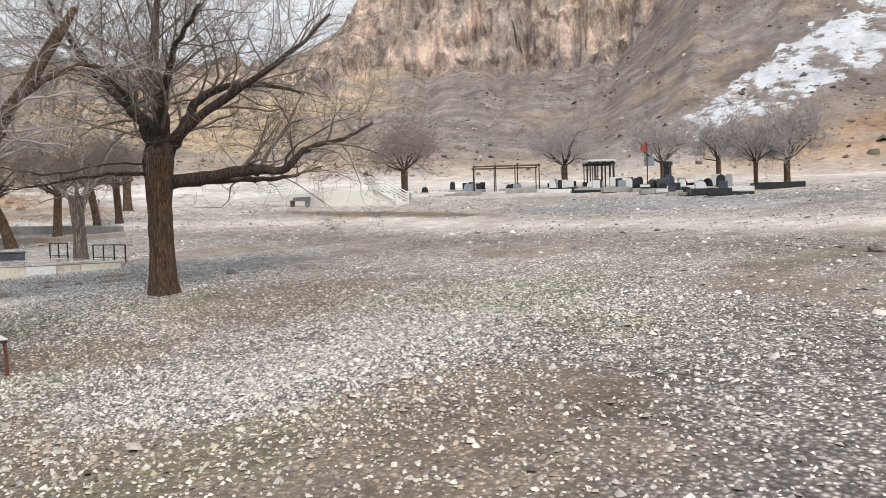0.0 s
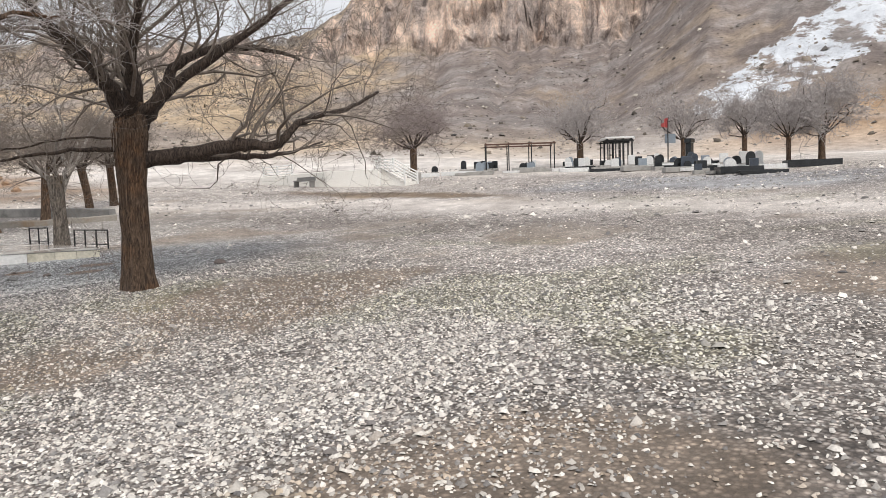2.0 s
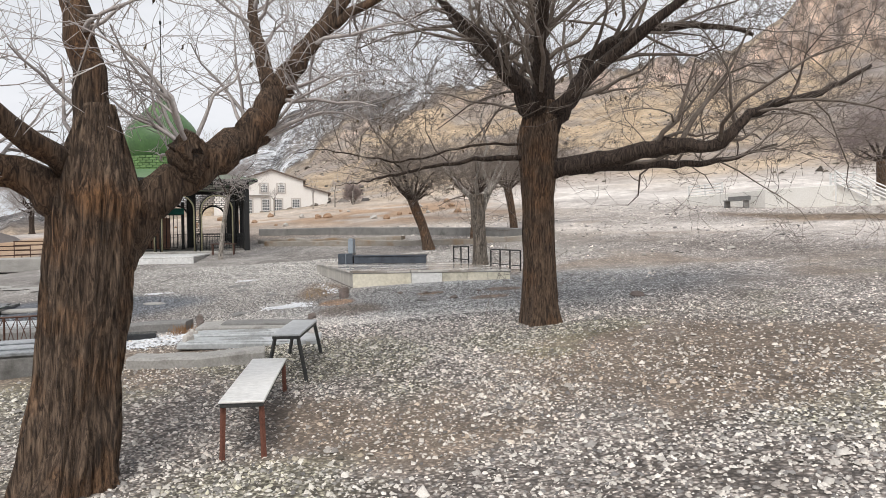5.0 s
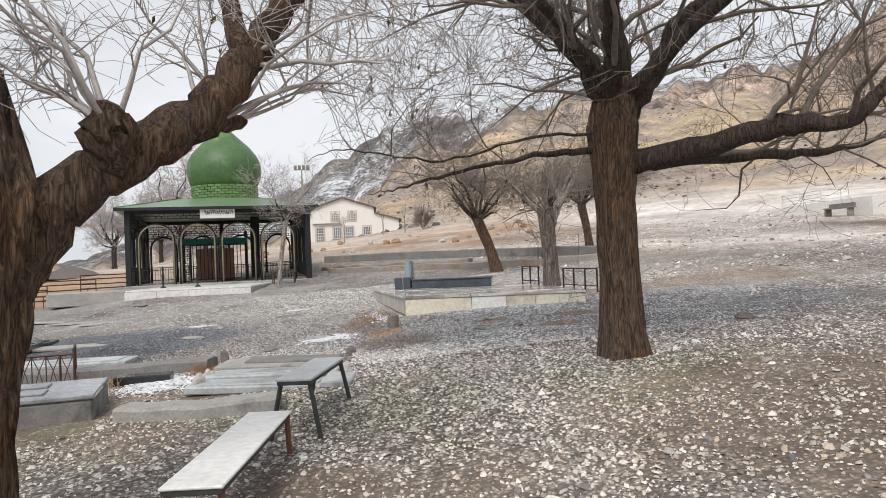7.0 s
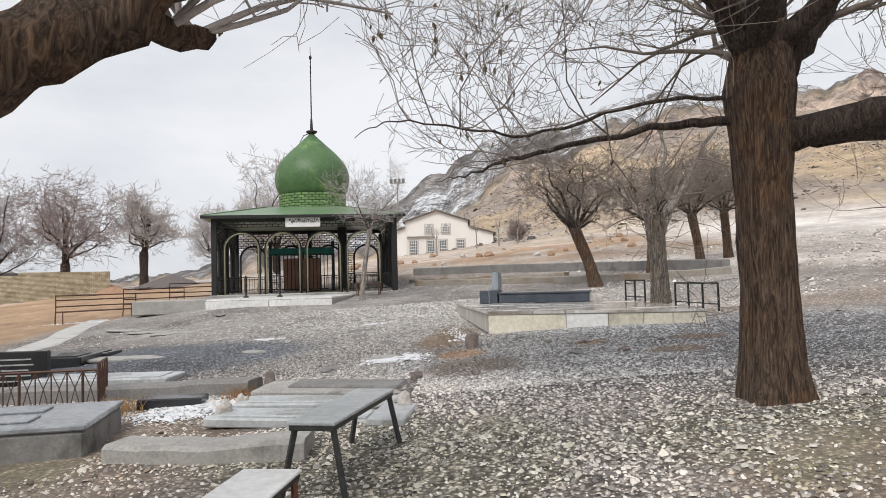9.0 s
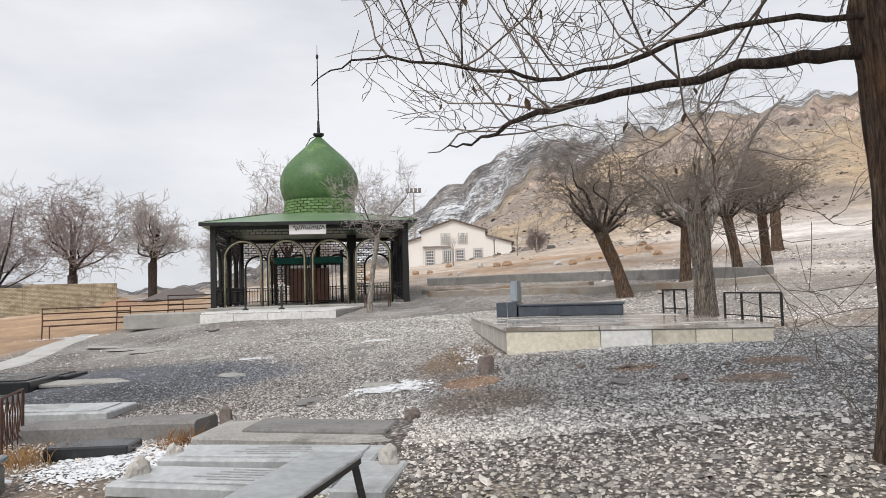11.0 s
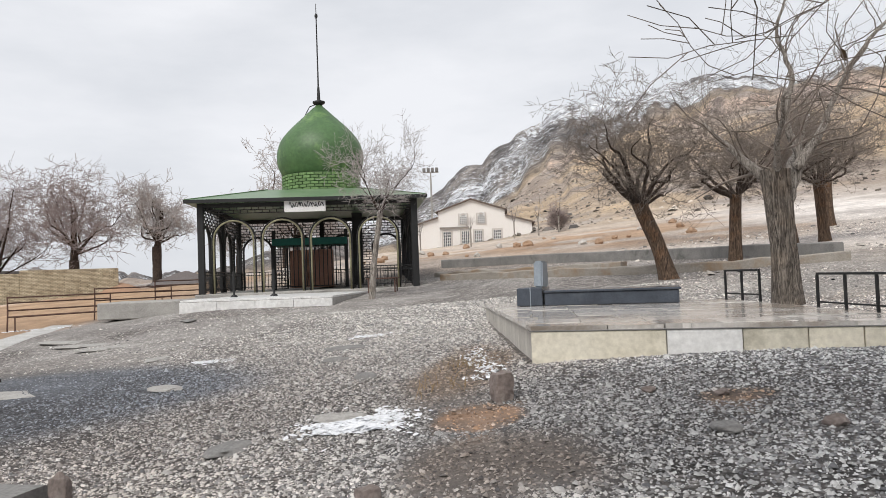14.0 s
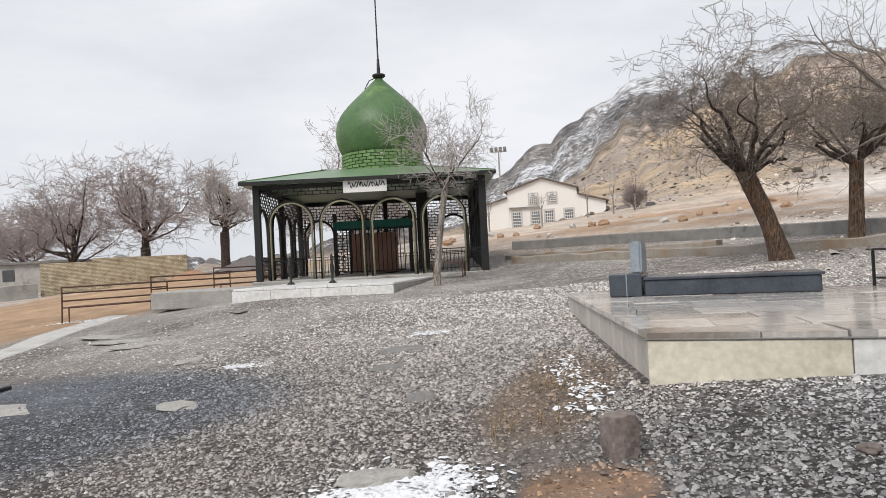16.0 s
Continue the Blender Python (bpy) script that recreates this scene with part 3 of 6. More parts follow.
    orange = step(42, 48, y) * (1 - step(66, 76, y)) * (1 - step(12, 24, x)) * step(0.35, 0.6, n3)
    bank_soil = step(38, 46, y) * (1 - step(14, 22, x)) * step(-16, -8, x)
    c = mix3(c, (0.36, 0.30, 0.245), bank_soil * 0.75)
    c = mix3(c, (0.33, 0.215, 0.13), orange * 0.85 * step(-20, -12, x) * step(0.36, 0.52, n1))
    gravel = gravel * (1 - step(28, 60, r))
    # hillsides
    far = step(58, 90, r)
    h1, h2 = fbm(x / 30, y / 30, 5, 41), fbm(x / 9, y / 9, 4, 42)
    hill = mix3(np.ones(x.shape + (3,)) * np.array((0.45, 0.35, 0.24)), (0.31, 0.26, 0.22), step(0.4, 0.62, h1))
    to_right = step(38, 46, b)
    hill = mix3(hill, (0.19, 0.16, 0.15), to_right * step(85, 115, r) * (0.6 + 0.35 * step(0.26, 0.46, h2)))
    hill = mix3(hill, (0.30, 0.265, 0.25), to_right * step(85, 115, r) * step(0.58, 0.68, fbm(x / 4, y / 4, 3, 44)) * 0.8)
    hill = mix3(hill, (0.30, 0.2, 0.12), step(64, 72, b) * (1 - step(3.9, 6.0, np.degrees(np.arctan2(z - 1.4, r)) - 0.2 * (b - 69))))
    hill = mix3(hill, (0.27, 0.25, 0.24), step(0.56, 0.68, h2) * 0.55)
    c = mix3(c, (0, 0, 0), far) + hill * far[..., None]
    wall = mix3(np.ones(x.shape + (3,)) * np.array((0.60, 0.49, 0.42)), (0.40, 0.345, 0.32), step(0.42, 0.62, fbm(b * 1.1, z / 11, 5, 43)))
    c = mix3(c, (0, 0, 0), cliff) + wall * cliff[..., None]
    grey_rock = mix3(np.ones(x.shape + (3,)) * np.array((0.135, 0.13, 0.132)), (0.235, 0.22, 0.212), step(0.4, 0.65, h2))
    c = mix3(c, (0, 0, 0), rock) + grey_rock * rock[..., None]
    # snow: one long fan on the slope, and streaks high on the far mountain
    el = np.degrees(np.arctan2(z - 1.4, r))
    left = b - 66.8 - 1.6 * np.maximum(0, el - 8.2)
    under = el - 6.2 - 0.24 * np.maximum(0, b - 69.5) - 0.22 * np.maximum(0, b - 73)
    bands = fbm(b * 0.55 - el * 0.9, el * 2.4 + b * 0.7, 4, 51) - 0.5
    fan = step(-0.6, 1.0, left + 4 * bands) * step(-0.2, 0.6, under + 2 * bands) * (0.50 + 0.55 * bands) * step(70, 85, r)
    snow = np.clip(fan, 0, 0.62) * (1 - step(17.5, 20, el)) * (1 - step(79, 84, b))
    high = rock * np.clip(0.445 + 0.5 * (fbm(x / 30, y / 30, 4, 52) - 0.5) + 0.008 * (el - 9), 0, 0.6)
    dust = to_right * step(110, 150, r) * (1 - cliff) * (0.30 + 0.25 * (fbm(b * 1.2, el * 1.5, 4, 53) - 0.5))
    snow = np.maximum(snow, np.maximum(high, dust))
    c = c * 1.25
    return np.clip(c, 0.01, 0.85), np.clip(gravel * (1 - far), 0, 1), snow


def colour_layer(me, name, cols):
    layer = me.color_attributes.new(name, "FLOAT_COLOR", "POINT")
    full = np.ones((len(cols), 4))
    full[:, :3] = cols
    layer.data.foreach_set("color", full.ravel())


def build_ground():
    rings = 15 * (np.exp(np.linspace(0, 5.0, 270)) - 1)
    rings = np.sort(np.concatenate([rings[1:], np.arange(192, 236, 0.9)]))
    bear = np.radians(np.concatenate([np.arange(-62, 92, 0.25), np.arange(92, 298, 1.3)]))
    nb, nr = len(bear), len(rings)
    rr, bb = np.meshgrid(rings, bear, indexing="ij")
    x, y = 3 + rr * np.sin(bb), 9 + rr * np.cos(bb)
    z, cliff, rock, r, b = land(x, y)
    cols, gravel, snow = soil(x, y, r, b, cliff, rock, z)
    # Shade and wet soil between dense stones, put into the ground colour.
    bare = np.exp(-((x - 3.2) / 4.2) ** 4 - ((y - 18.3) / 4.0) ** 4) * 0.62 + np.exp(-((x - 4.0) / 4.5) ** 4 - ((y - 9.0) / 6.5) ** 4) * 0.08
    cols = mix3(cols, (0.085, 0.076, 0.068), np.clip(bare, 0, 0.7) * gravel)
    # ledges, buttresses and clefts of the cliff
    jut = 1.6 * step(0.40, 0.56, fbm(b * 0.6, z / 4, 3, 81)) + 1.0 * step(0.42, 0.56, fbm(b * 2.0, z / 9, 3, 82)) + 1.2 * (fbm(b * 4, z / 2.2, 3, 83) - 0.5)
    jut = cliff * jut / np.maximum(r, 1)
    x, y = x - (x - 3) * jut, y - (y - 9) * jut
    verts = np.stack([x, y, z], -1).reshape(-1, 3)
    mid = np.array([[3, 9, land(np.array(3.0), np.array(9.0))[0]]])
    verts = np.vstack([verts, mid])
    i, j = np.meshgrid(np.arange(nr - 1), np.arange(nb), indexing="ij")
    k = (j + 1) % nb
    quads = np.stack([i * nb + j, (i + 1) * nb + j, (i + 1) * nb + k, i * nb + k], -1).reshape(-1, 4)
    faces = quads.tolist() + [(nr * nb, int(q), int((q + 1) % nb)) for q in range(nb)]
    me = bpy.data.meshes.new("ground")
    me.from_pydata(verts.tolist(), [], faces)
    craggy = np.maximum(cliff, rock)[:-1].ravel() < 0.4
    me.polygons.foreach_set("use_smooth", np.concatenate([craggy, np.ones(nb, bool)]))
    me.materials.append(M_GROUND)
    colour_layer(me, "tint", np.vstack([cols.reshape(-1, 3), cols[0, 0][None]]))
    g = np.concatenate([gravel.ravel(), [0.9]])
    layer = me.attributes.new("gravel", "FLOAT", "POINT")
    layer.data.foreach_set("value", g)
    crag = np.clip(cliff + rock * 0.9 + step(75, 110, r) * 0.35, 0, 1)
    layer = me.attributes.new("crag", "FLOAT", "POINT")
    layer.data.foreach_set("value", np.concatenate([crag.ravel(), [0.0]]))
    layer = me.attributes.new("snow", "FLOAT", "POINT")
    layer.data.foreach_set("value", np.concatenate([snow.ravel(), [0.0]]))
    ob = new("ground", me)
    return tagged(ob, "stony valley floor rising to bare hills and cliffs", "ground", "", "structure")


build_ground()

# ---------------------------------------------------------------- the large trees
SPREADING = tree((5.95, 14.0), 3, "old dark-barked bare tree with wide spreading limbs", [(0, 0, 0), (0.0, 0, 1.0), (-0.02, 0, 1.9), (0.0, 0, 2.75), (0.05, 0, 3.3)], [0.255, 0.215, 0.22, 0.285, 0.2],
     [([(0.1, 0, 2.35), (0.9, -0.45, 2.42), (1.65, -0.85, 2.6), (2.15, -1.0, 2.56), (2.65, -1.1, 3.0), (3.8, -1.0, 3.35), (4.9, -0.7, 3.8)], 0.17, 0.025),
      ([(0.5, 0.1, 2.35), (2.2, 0.8, 2.5), (3.6, 1.2, 2.6), (5.0, 1.6, 2.95)], 0.11, 0.02),
      ([(0, 0, 2.5), (-0.7, 0.1, 2.5), (-1.36, 0.2, 2.4), (-2.17, 0.06, 2.22), (-2.5, 0.5, 2.18), (-2.87, 0.67, 2.14)], 0.05, 0.003),
      ([(0, 0, 2.7), (-1.0, -0.1, 2.64), (-2.0, 0, 2.42), (-2.6, -0.1, 2.5), (-3.2, -0.1, 2.56), (-3.55, 0, 2.46)], 0.022, 0.003),
      ([(0.0, 0, 3.0), (0.1, 0, 3.7), (0.0, 0.1, 4.6), (0.2, 0.2, 6.2)], 0.23, 0.05),
      ([(0.1, 0, 2.8), (0.6, 0.1, 3.5), (1.1, 0.2, 4.2), (2.4, 0.3, 4.6), (3.6, 0.2, 4.5)], 0.16, 0.03),
      ([(0.0, 0, 3.0), (-0.5, -0.1, 3.7), (-1.2, 0.3, 4.6), (-1.8, 0.5, 5.8)], 0.16, 0.03),
      ([(0, 0, 3.0), (-0.3, -1.0, 3.7), (-0.6, -2.2, 4.4), (-0.7, -3.4, 4.9)], 0.12, 0.02),
      ([(0, 0, 2.9), (0.2, 1.2, 3.7), (0.4, 2.6, 4.6)], 0.13, 0.03),
      ([(0, 0, 3.0), (0.9, -0.9, 3.9), (1.9, -1.8, 4.8), (2.6, -2.3, 5.6)], 0.12, 0.02),
      ([(0, 0, 3.1), (-0.9, -0.5, 4.0), (-1.6, -0.7, 4.5), (-2.1, -0.8, 5.2)], 0.10, 0.015)],
     M_BARK, M_LIMB, M_TWIG, reach=2.1, kids=17, nk=4, level=3, depth=0.07, most=0.045, fine=0.5, sides=96, rings=72, droop=0.0, spread=0.52, thin=0.0028)
GNARLED = tree((0.86, 9.75), 8, "gnarled old tree with furrowed reddish bark and sawn-off knob", [(0, 0, 0), (0.12, 0.02, 0.9), (0.2, 0.04, 1.6), (0.24, 0.06, 2.2), (0.28, 0.08, 2.9)], [0.31, 0.24, 0.25, 0.265, 0.1],
     [([(0.2, 0.1, 1.6), (0.5, 0.25, 2.06), (0.88, 0.42, 2.46), (1.32, 0.72, 2.8), (1.62, 1.0, 3.36), (2.1, 1.2, 4.05), (2.8, 1.7, 5.2)], 0.2, 0.06),
      ([(0.86, 0.36, 2.44), (0.87, 0.24, 2.56), (0.88, 0.18, 2.65)], 0.145, 0.11),
      ([(1.2, 0.75, 2.74), (1.42, 1.15, 2.8)], 0.09, 0.05),
      ([(0.22, 0.06, 2.0), (0.2, 0.15, 3.0), (0.0, 0.3, 4.2), (0.1, 0.5, 5.6)], 0.2, 0.04),
      ([(0.1, 0.0, 2.15), (-0.6, -0.1, 2.55), (-1.4, -0.1, 2.8), (-2.5, 0.1, 3.6)], 0.16, 0.03),
      ([(0.1, 0.0, 2.4), (-0.4, -0.8, 3.0), (-0.8, -1.6, 3.8)], 0.10, 0.02),
      ([(1.5, 0.9, 3.2), (1.3, 1.3, 4.0), (1.4, 1.7, 4.9)], 0.08, 0.02),
      ([(1.8, 1.1, 3.65), (2.6, 1.25, 4.25), (3.4, 1.5, 4.4)], 0.06, 0.015)],
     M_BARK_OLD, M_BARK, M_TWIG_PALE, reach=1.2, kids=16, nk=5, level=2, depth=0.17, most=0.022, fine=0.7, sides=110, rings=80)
round_tree((7.15, 30.05), 21, "leaning bare tree with bushy crown and peeling bark", 5.0, 1.95, 0.195, 2.0, lean=(-0.62, 0.1), limbs_n=15, kids=9, level=3, nk=3)
round_tree((9.6, 33.2), 23, "dark bare tree beside the low wall", 4.9, 2.0, 0.17, 2.0, lean=(0.1, 0), limbs_n=13, kids=8, level=3, nk=3)
# pollarded tree behind the raised slab, one stem pale
tree((7.43, 23.45), 31, "pollarded grey tree with one pale upright stem", [(0, 0, 0), (-0.03, 0, 1.0), (-0.1, 0, 2.1)], [0.195, 0.165, 0.205],
     [([(0.05, 0, 1.6), (0.28, 0.05, 2.3), (0.1, 0.05, 2.8), (0.22, 0, 3.5), (0.06, 0.05, 4.1), (0.28, 0, 4.9)], 0.085, 0.012),
      ([(0.2, 0, 2.1), (0.55, 0, 2.6), (1.1, 0.1, 3.6), (1.7, 0.2, 4.3)], 0.08, 0.02),
      ([(-0.1, 0, 1.9), (-0.5, 0.1, 2.3), (-1.0, 0.3, 2.9)], 0.09, 0.02),
      ([(-0.1, 0, 1.9), (-0.2, -0.5, 2.4), (-0.3, -1.1, 3.0)], 0.07, 0.02),
      ([(0.1, 0.1, 1.9), (0.5, 0.7, 2.5), (1.0, 1.4, 3.2)], 0.08, 0.02)],
     M_BARK_GREY, M_BARK_PALE, M_TWIG, reach=1.3, kids=10, nk=4, level=2)
round_tree((12.05, 35.5), 24, "dark bare tree with a swollen head", 5.0, 2.1, 0.17, 2.0, lean=(-0.3, 0), limbs_n=13, kids=13)
round_tree((13.7, 37.3), 25, "dark bare tree on the slope", 5.0, 2.1, 0.17, 2.0, lean=(-0.1, 0), limbs_n=13, kids=13)
round_tree((17.1, 45.1), 26, "dark bare tree farther up the slope", 5.4, 2.4, 0.24, 2.2, limbs_n=6, kids=8)
round_tree((-0.55, 32.3), 27, "slender pale young tree before the shrine", 4.9, 2.6, 0.085, 1.5, M_BARK_PALE, M_TWIG_PALE, lean=(0.35, 0), limbs_n=9, kids=10, nk=4)
GY = "bare trees among the graves"
for (gx, gy_, h, th, r, cr, tw, sd) in ((33.2, 37.4, 5.6, 2.0, 0.24, 2.6, M_TWIG_RED, 41), (46, 33, 5.6, 1.9, 0.25, 3.2, M_TWIG_PALE, 42), (49, 26.3, 5.2, 1.8, 0.18, 2.8, M_TWIG_PALE, 43),
                                        (44, 19.8, 4.2, 1.7, 0.15, 1.8, M_TWIG_PALE, 44), (36.5, 14.5, 4.4, 1.6, 0.11, 1.6, M_TWIG_PALE, 45), (38.2, 13.6, 4.6, 1.5, 0.16, 2.2, M_TWIG_PALE, 46)):
    round_tree((gx, gy_), sd, "bare tree with a pale fine-twigged crown among graves", h, th, r, cr, M_BARK, tw, limbs_n=14, kids=11, nk=4, group=GY, thin=0.009, rise=1.3)
LN = "bare trees along the lane"
for (gx, gy_, h, th, r, cr, tw, sd) in ((-27.5, 60, 8.6, 2.6, 0.35, 3.8, M_TWIG_RED, 51), (-33.5, 60, 8.0, 1.6, 0.3, 4.2, M_TWIG_RED, 52), (-22.4, 62, 8.2, 3.0, 0.32, 2.7, M_TWIG_PALE, 53), (-35, 50, 5.6, 0.6, 0.25, 3.6, M_TWIG_PALE, 54),
                                        (-23.5, 80, 6.6, 2.0, 0.25, 3.0, M_TWIG_PALE, 55), (-19.5, 82, 6.5, 2.0, 0.22, 2.8, M_TWIG_PALE, 56), (-15.5, 84, 6.6, 2.2, 0.22, 2.8, M_TWIG_PALE, 57), (-43, 66, 8.0, 2.0, 0.3, 4.2, M_TWIG_RED, 58), (-12, 62, 8.4, 2.2, 0.25, 3.2, M_TWIG_PALE, 59)):
    round_tree((gx, gy_), sd, "bare hazy tree with dense fine twigs by the lane", h, th, r, cr, M_LIMB, tw, limbs_n=15, kids=11, nk=4, group=LN, thin=0.012, rise=1.6)
for (gx, gy_, h, sd) in ((3.5, 76, 4.5, 61), (5.6, 75, 5.2, 62), (7.5, 77, 5.0, 63), (0.0, 70, 3.4, 64), (-4, 69, 3.6, 65)):
    round_tree((gx, gy_), sd, "thin bare sapling on the earth bank", h, 1.6, 0.06, 0.7, M_BARK_PALE, M_TWIG_PALE, limbs_n=5, kids=6, nk=3, group="saplings on the bank")
round_tree((7.6, 79), 66, "reddish bare bush beside the white house", 2.9, 0.3, 0.08, 1.3, M_LIMB, M_TWIG_RED, limbs_n=14, kids=12, nk=4, thin=0.008)


# ---------------------------------------------------------------- domed shrine pavilion
def arch_line(w, h, n=14):
    """Points of an upright arch of width w and height h in the x-z plane."""
    r = w / 2
    pts = [(-r, 0, 0), (-r, 0, (h - r) * 0.5), (-r, 0, h - r)]
    pts += [(-r * math.cos(math.pi * i / n), 0, h - r + r * math.sin(math.pi * i / n)) for i in range(1, n)]
    return pts + [(r, 0, h - r), (r, 0, (h - r) * 0.5), (r, 0, 0)]


def placed(pts, m):
    return [tuple(m @ Vector(p)) for p in pts]


def lattice(w, h, bw, bh, m, bar=0.022, skip=None):
    """Iron bars laid out like courses of brick, w wide and h high, in the x-z plane."""
    bm = bmesh.new()
    rows = max(1, round(h / bh))
    for i in range(rows + 1):
        box(w, bar, bar, (0, 0, i * h / rows), 0, bm=bm)
    cols = max(1, round(w / bw))
    for i in range(rows):
        for j in range(cols + 1):
            x = -w / 2 + (j + (0.5 if i % 2 else 0)) * w / cols
            if x <= w / 2:
                box(bar, bar, h / rows, (x, 0, i * h / rows), 0, bm=bm)
    bm.transform(m)
    return bm


def screen_wall(w, h, openings, m, bw=0.24, bh=0.112, bar=0.028):
    """A wall of iron bars laid like courses of brick, left open under round arches (middle, half width, height)."""
    def is_open(x, z):
        for cx, r, top in openings:
            d = abs(x - cx)
            if d < r and z < top - r + math.sqrt(r * r - d * d):
                return True
        return False
    bm = bmesh.new()
    rows, cols = round(h / bh), round(w / bw)
    dz, dx = h / rows, w / cols
    for i in range(rows + 1):
        z = i * dz
        start = None
        for j in range(cols * 4 + 1):
            x = -w / 2 + j * dx / 4
            blocked = j == cols * 4 or is_open(x + dx / 8, z)
            if start is None and not blocked:
                start = x
            elif start is not None and blocked:
                box(x - start, bar, bar, ((x + start) / 2, 0, z), 0, bm=bm)
                start = None
        if i == rows:
            break
        for j in range(cols + 1):
            x = -w / 2 + (j + (0.5 if i % 2 else 0)) * dx
            if x <= w / 2 and not is_open(x, z + dz / 2):
                box(bar, bar, dz, (x, 0, z), 0, bm=bm)
    bm.transform(m)
    return bm


def revolve(profile, sides=48):
    verts, faces = [], []
    for r, z in profile:
        for k in range(sides):
            a = 2 * math.pi * k / sides
            verts.append((r * math.cos(a), r * math.sin(a), z))
    n = len(profile)
    for i in range(n - 1):
        for k in range(sides):
            q = (k + 1) % sides
            faces.append((i * sides + k, i * sides + q, (i + 1) * sides + q, (i + 1) * sides + k))
    return verts, faces


def pavilion():
    W, H = 3.55, 3.05
    floor_z = 0.84
    pv = thing("shrine_pavilion", pose(-4.1, 39.5, floor_z, 0, 0, 12), "open black iron shrine pavilion with a green onion dome", "pavilion")
    part("floor_slab", box(7.5, 7.5, 0.9, (0, 0, -0.9), 0.02), M_CONCRETE, pv)
    # posts
    for px, py, s in ((-W, -W, 0.2), (W, -W, 0.22), (-W, W, 0.2), (W, W, 0.2), (-W, 0, 0.18), (W, 0, 0.18), (0, W, 0.18)):
        part("post", box(s, s, H, (px, py, 0), 0.01), M_IRON, pv)
    for y in (-W, W):
        part("beam", box(2 * W + 0.2, 0.16, 0.26, (0, y, H - 0.18), 0.01), M_IRON, pv)
    for x in (-W, W):
        part("beam", box(0.16, 2 * W - 0.16, 0.26, (x, 0, H - 0.18), 0.01), M_IRON, pv)
    # four gilded arches along the front
    for i in range(4):
        cx = -2.5 + i * 1.6
        t = Tubes()
        t.add([(p[0] + cx, -W - 0.02, p[2]) for p in arch_line(1.3, 2.42)], [0.032] * 19, 8)
        gilt = t.make("arch", M_BRASS, pv, "gilded metal arch")
        t = Tubes()
        t.add([(p[0] + cx, -W + 0.02, p[2]) for p in arch_line(1.42, 2.48)], [0.026] * 19, 6)
        t.make("outer_tube", M_IRON, gilt, "black outer tube")
    for i in range(4):
        cx = -2.75 + i * 1.84
        t = Tubes()
        t.add([(p[0] + cx, W - 0.12, p[2]) for p in arch_line(1.2, 2.25)], [0.045] * 19, 6)
        t.make("arch", M_IRON, pv, "black iron arch")
    for sx in (-W, W):
        for i in range(4):
            t = Tubes()
            t.add([(sx, p[0] - 2.85 + i * 1.9, p[2]) for p in arch_line(1.3, 2.3)], [0.06] * 19, 6)
            t.make("arch", M_IRON, pv, "black iron arch")
    # brick-patterned iron screens with arched openings
    part("screen", screen_wall(2 * W - 0.2, H - 0.2, [(-2.75 + i * 1.84, 0.6, 2.25) for i in range(4)], Matrix.Translation((0, W, 0))), M_IRON, pv)
    for sx in (-W, W):
        part("screen", screen_wall(2 * W - 0.2, H - 0.2, [(-2.85 + i * 1.9, 0.65, 2.3) for i in range(4)], Matrix.Translation((sx, 0, 0)) @ Matrix.Rotation(radians(90), 4, "Z")), M_IRON, pv)
    part("screen", lattice(2 * W - 0.2, 0.22, 0.24, 0.11, Matrix.Translation((0, -W + 0.05, 2.66)), 0.026), M_IRON, pv)
    # low railings
    def railing(x0, y0, x1, y1):
        bm = bmesh.new()
        d = Vector((x1 - x0, y1 - y0, 0))
        m = Matrix.Translation((x0, y0, 0)) @ Matrix.Rotation(math.atan2(d.y, d.x), 4, "Z")
        own = bmesh.new()
        for z in (0.12, 0.62, 0.74):
            box(d.length, 0.03, 0.03, (d.length / 2, 0, z), 0, bm=own)
        n = int(d.length / 0.12)
        for i in range(n + 1):
            box(0.018, 0.018, 0.7, (i * d.length / n, 0, 0.05), 0, bm=own)
        own.transform(m)
        bm.free()
        part("railing", own, M_IRON, pv)
    railing(-W, W - 0.05, W, W - 0.05)
    railing(-W + 0.05, -W, -W + 0.05, W)
    railing(W - 0.05, -W, W - 0.05, W)
    railing(1.5, -W + 0.3, W, -W + 0.3)
    # roof: a thin low hip with a fascia
    e, b = W + 0.42, 1.6
    vs = [(-e, -e, H + 0.06), (e, -e, H + 0.06), (e, e, H + 0.06), (-e, e, H + 0.06), (-b, -b, H + 0.62), (b, -b, H + 0.62), (b, b, H + 0.62), (-b, b, H + 0.62),
          (-e, -e, H - 0.04), (e, -e, H - 0.04), (e, e, H - 0.04), (-e, e, H - 0.04)]
    fs = [(0, 1, 5, 4), (1, 2, 6, 5), (2, 3, 7, 6), (3, 0, 4, 7), (4, 5, 6, 7), (8, 9, 1, 0), (9, 10, 2, 1), (10, 11, 3, 2), (11, 8, 0, 3), (11, 10, 9, 8)]
    roof = mesh_ob("roof", vs, fs, M_GREEN_ROOF, pv)
    for a in range(4):
        seam = Tubes()
        c, s = math.cos(a * math.pi / 2), math.sin(a * math.pi / 2)
        seam.add([(c * -b - s * -b, s * -b + c * -b, H + 0.63), (c * -e - s * -e, s * -e + c * -e, H + 0.07)], [0.02, 0.02], 4)
        seam.make("ridge_seam", M_GREEN, roof)
    part("eave", box(2 * e + 0.04, 0.05, 0.12, (0, -e - 0.02, H - 0.06), 0.008), M_IRON, roof, "dark eave edge")
    # drum with courses of painted brick
    drum_z = H + 0.58
    v, f = revolve([(1.44, drum_z), (1.44, drum_z + 0.72)], 64)
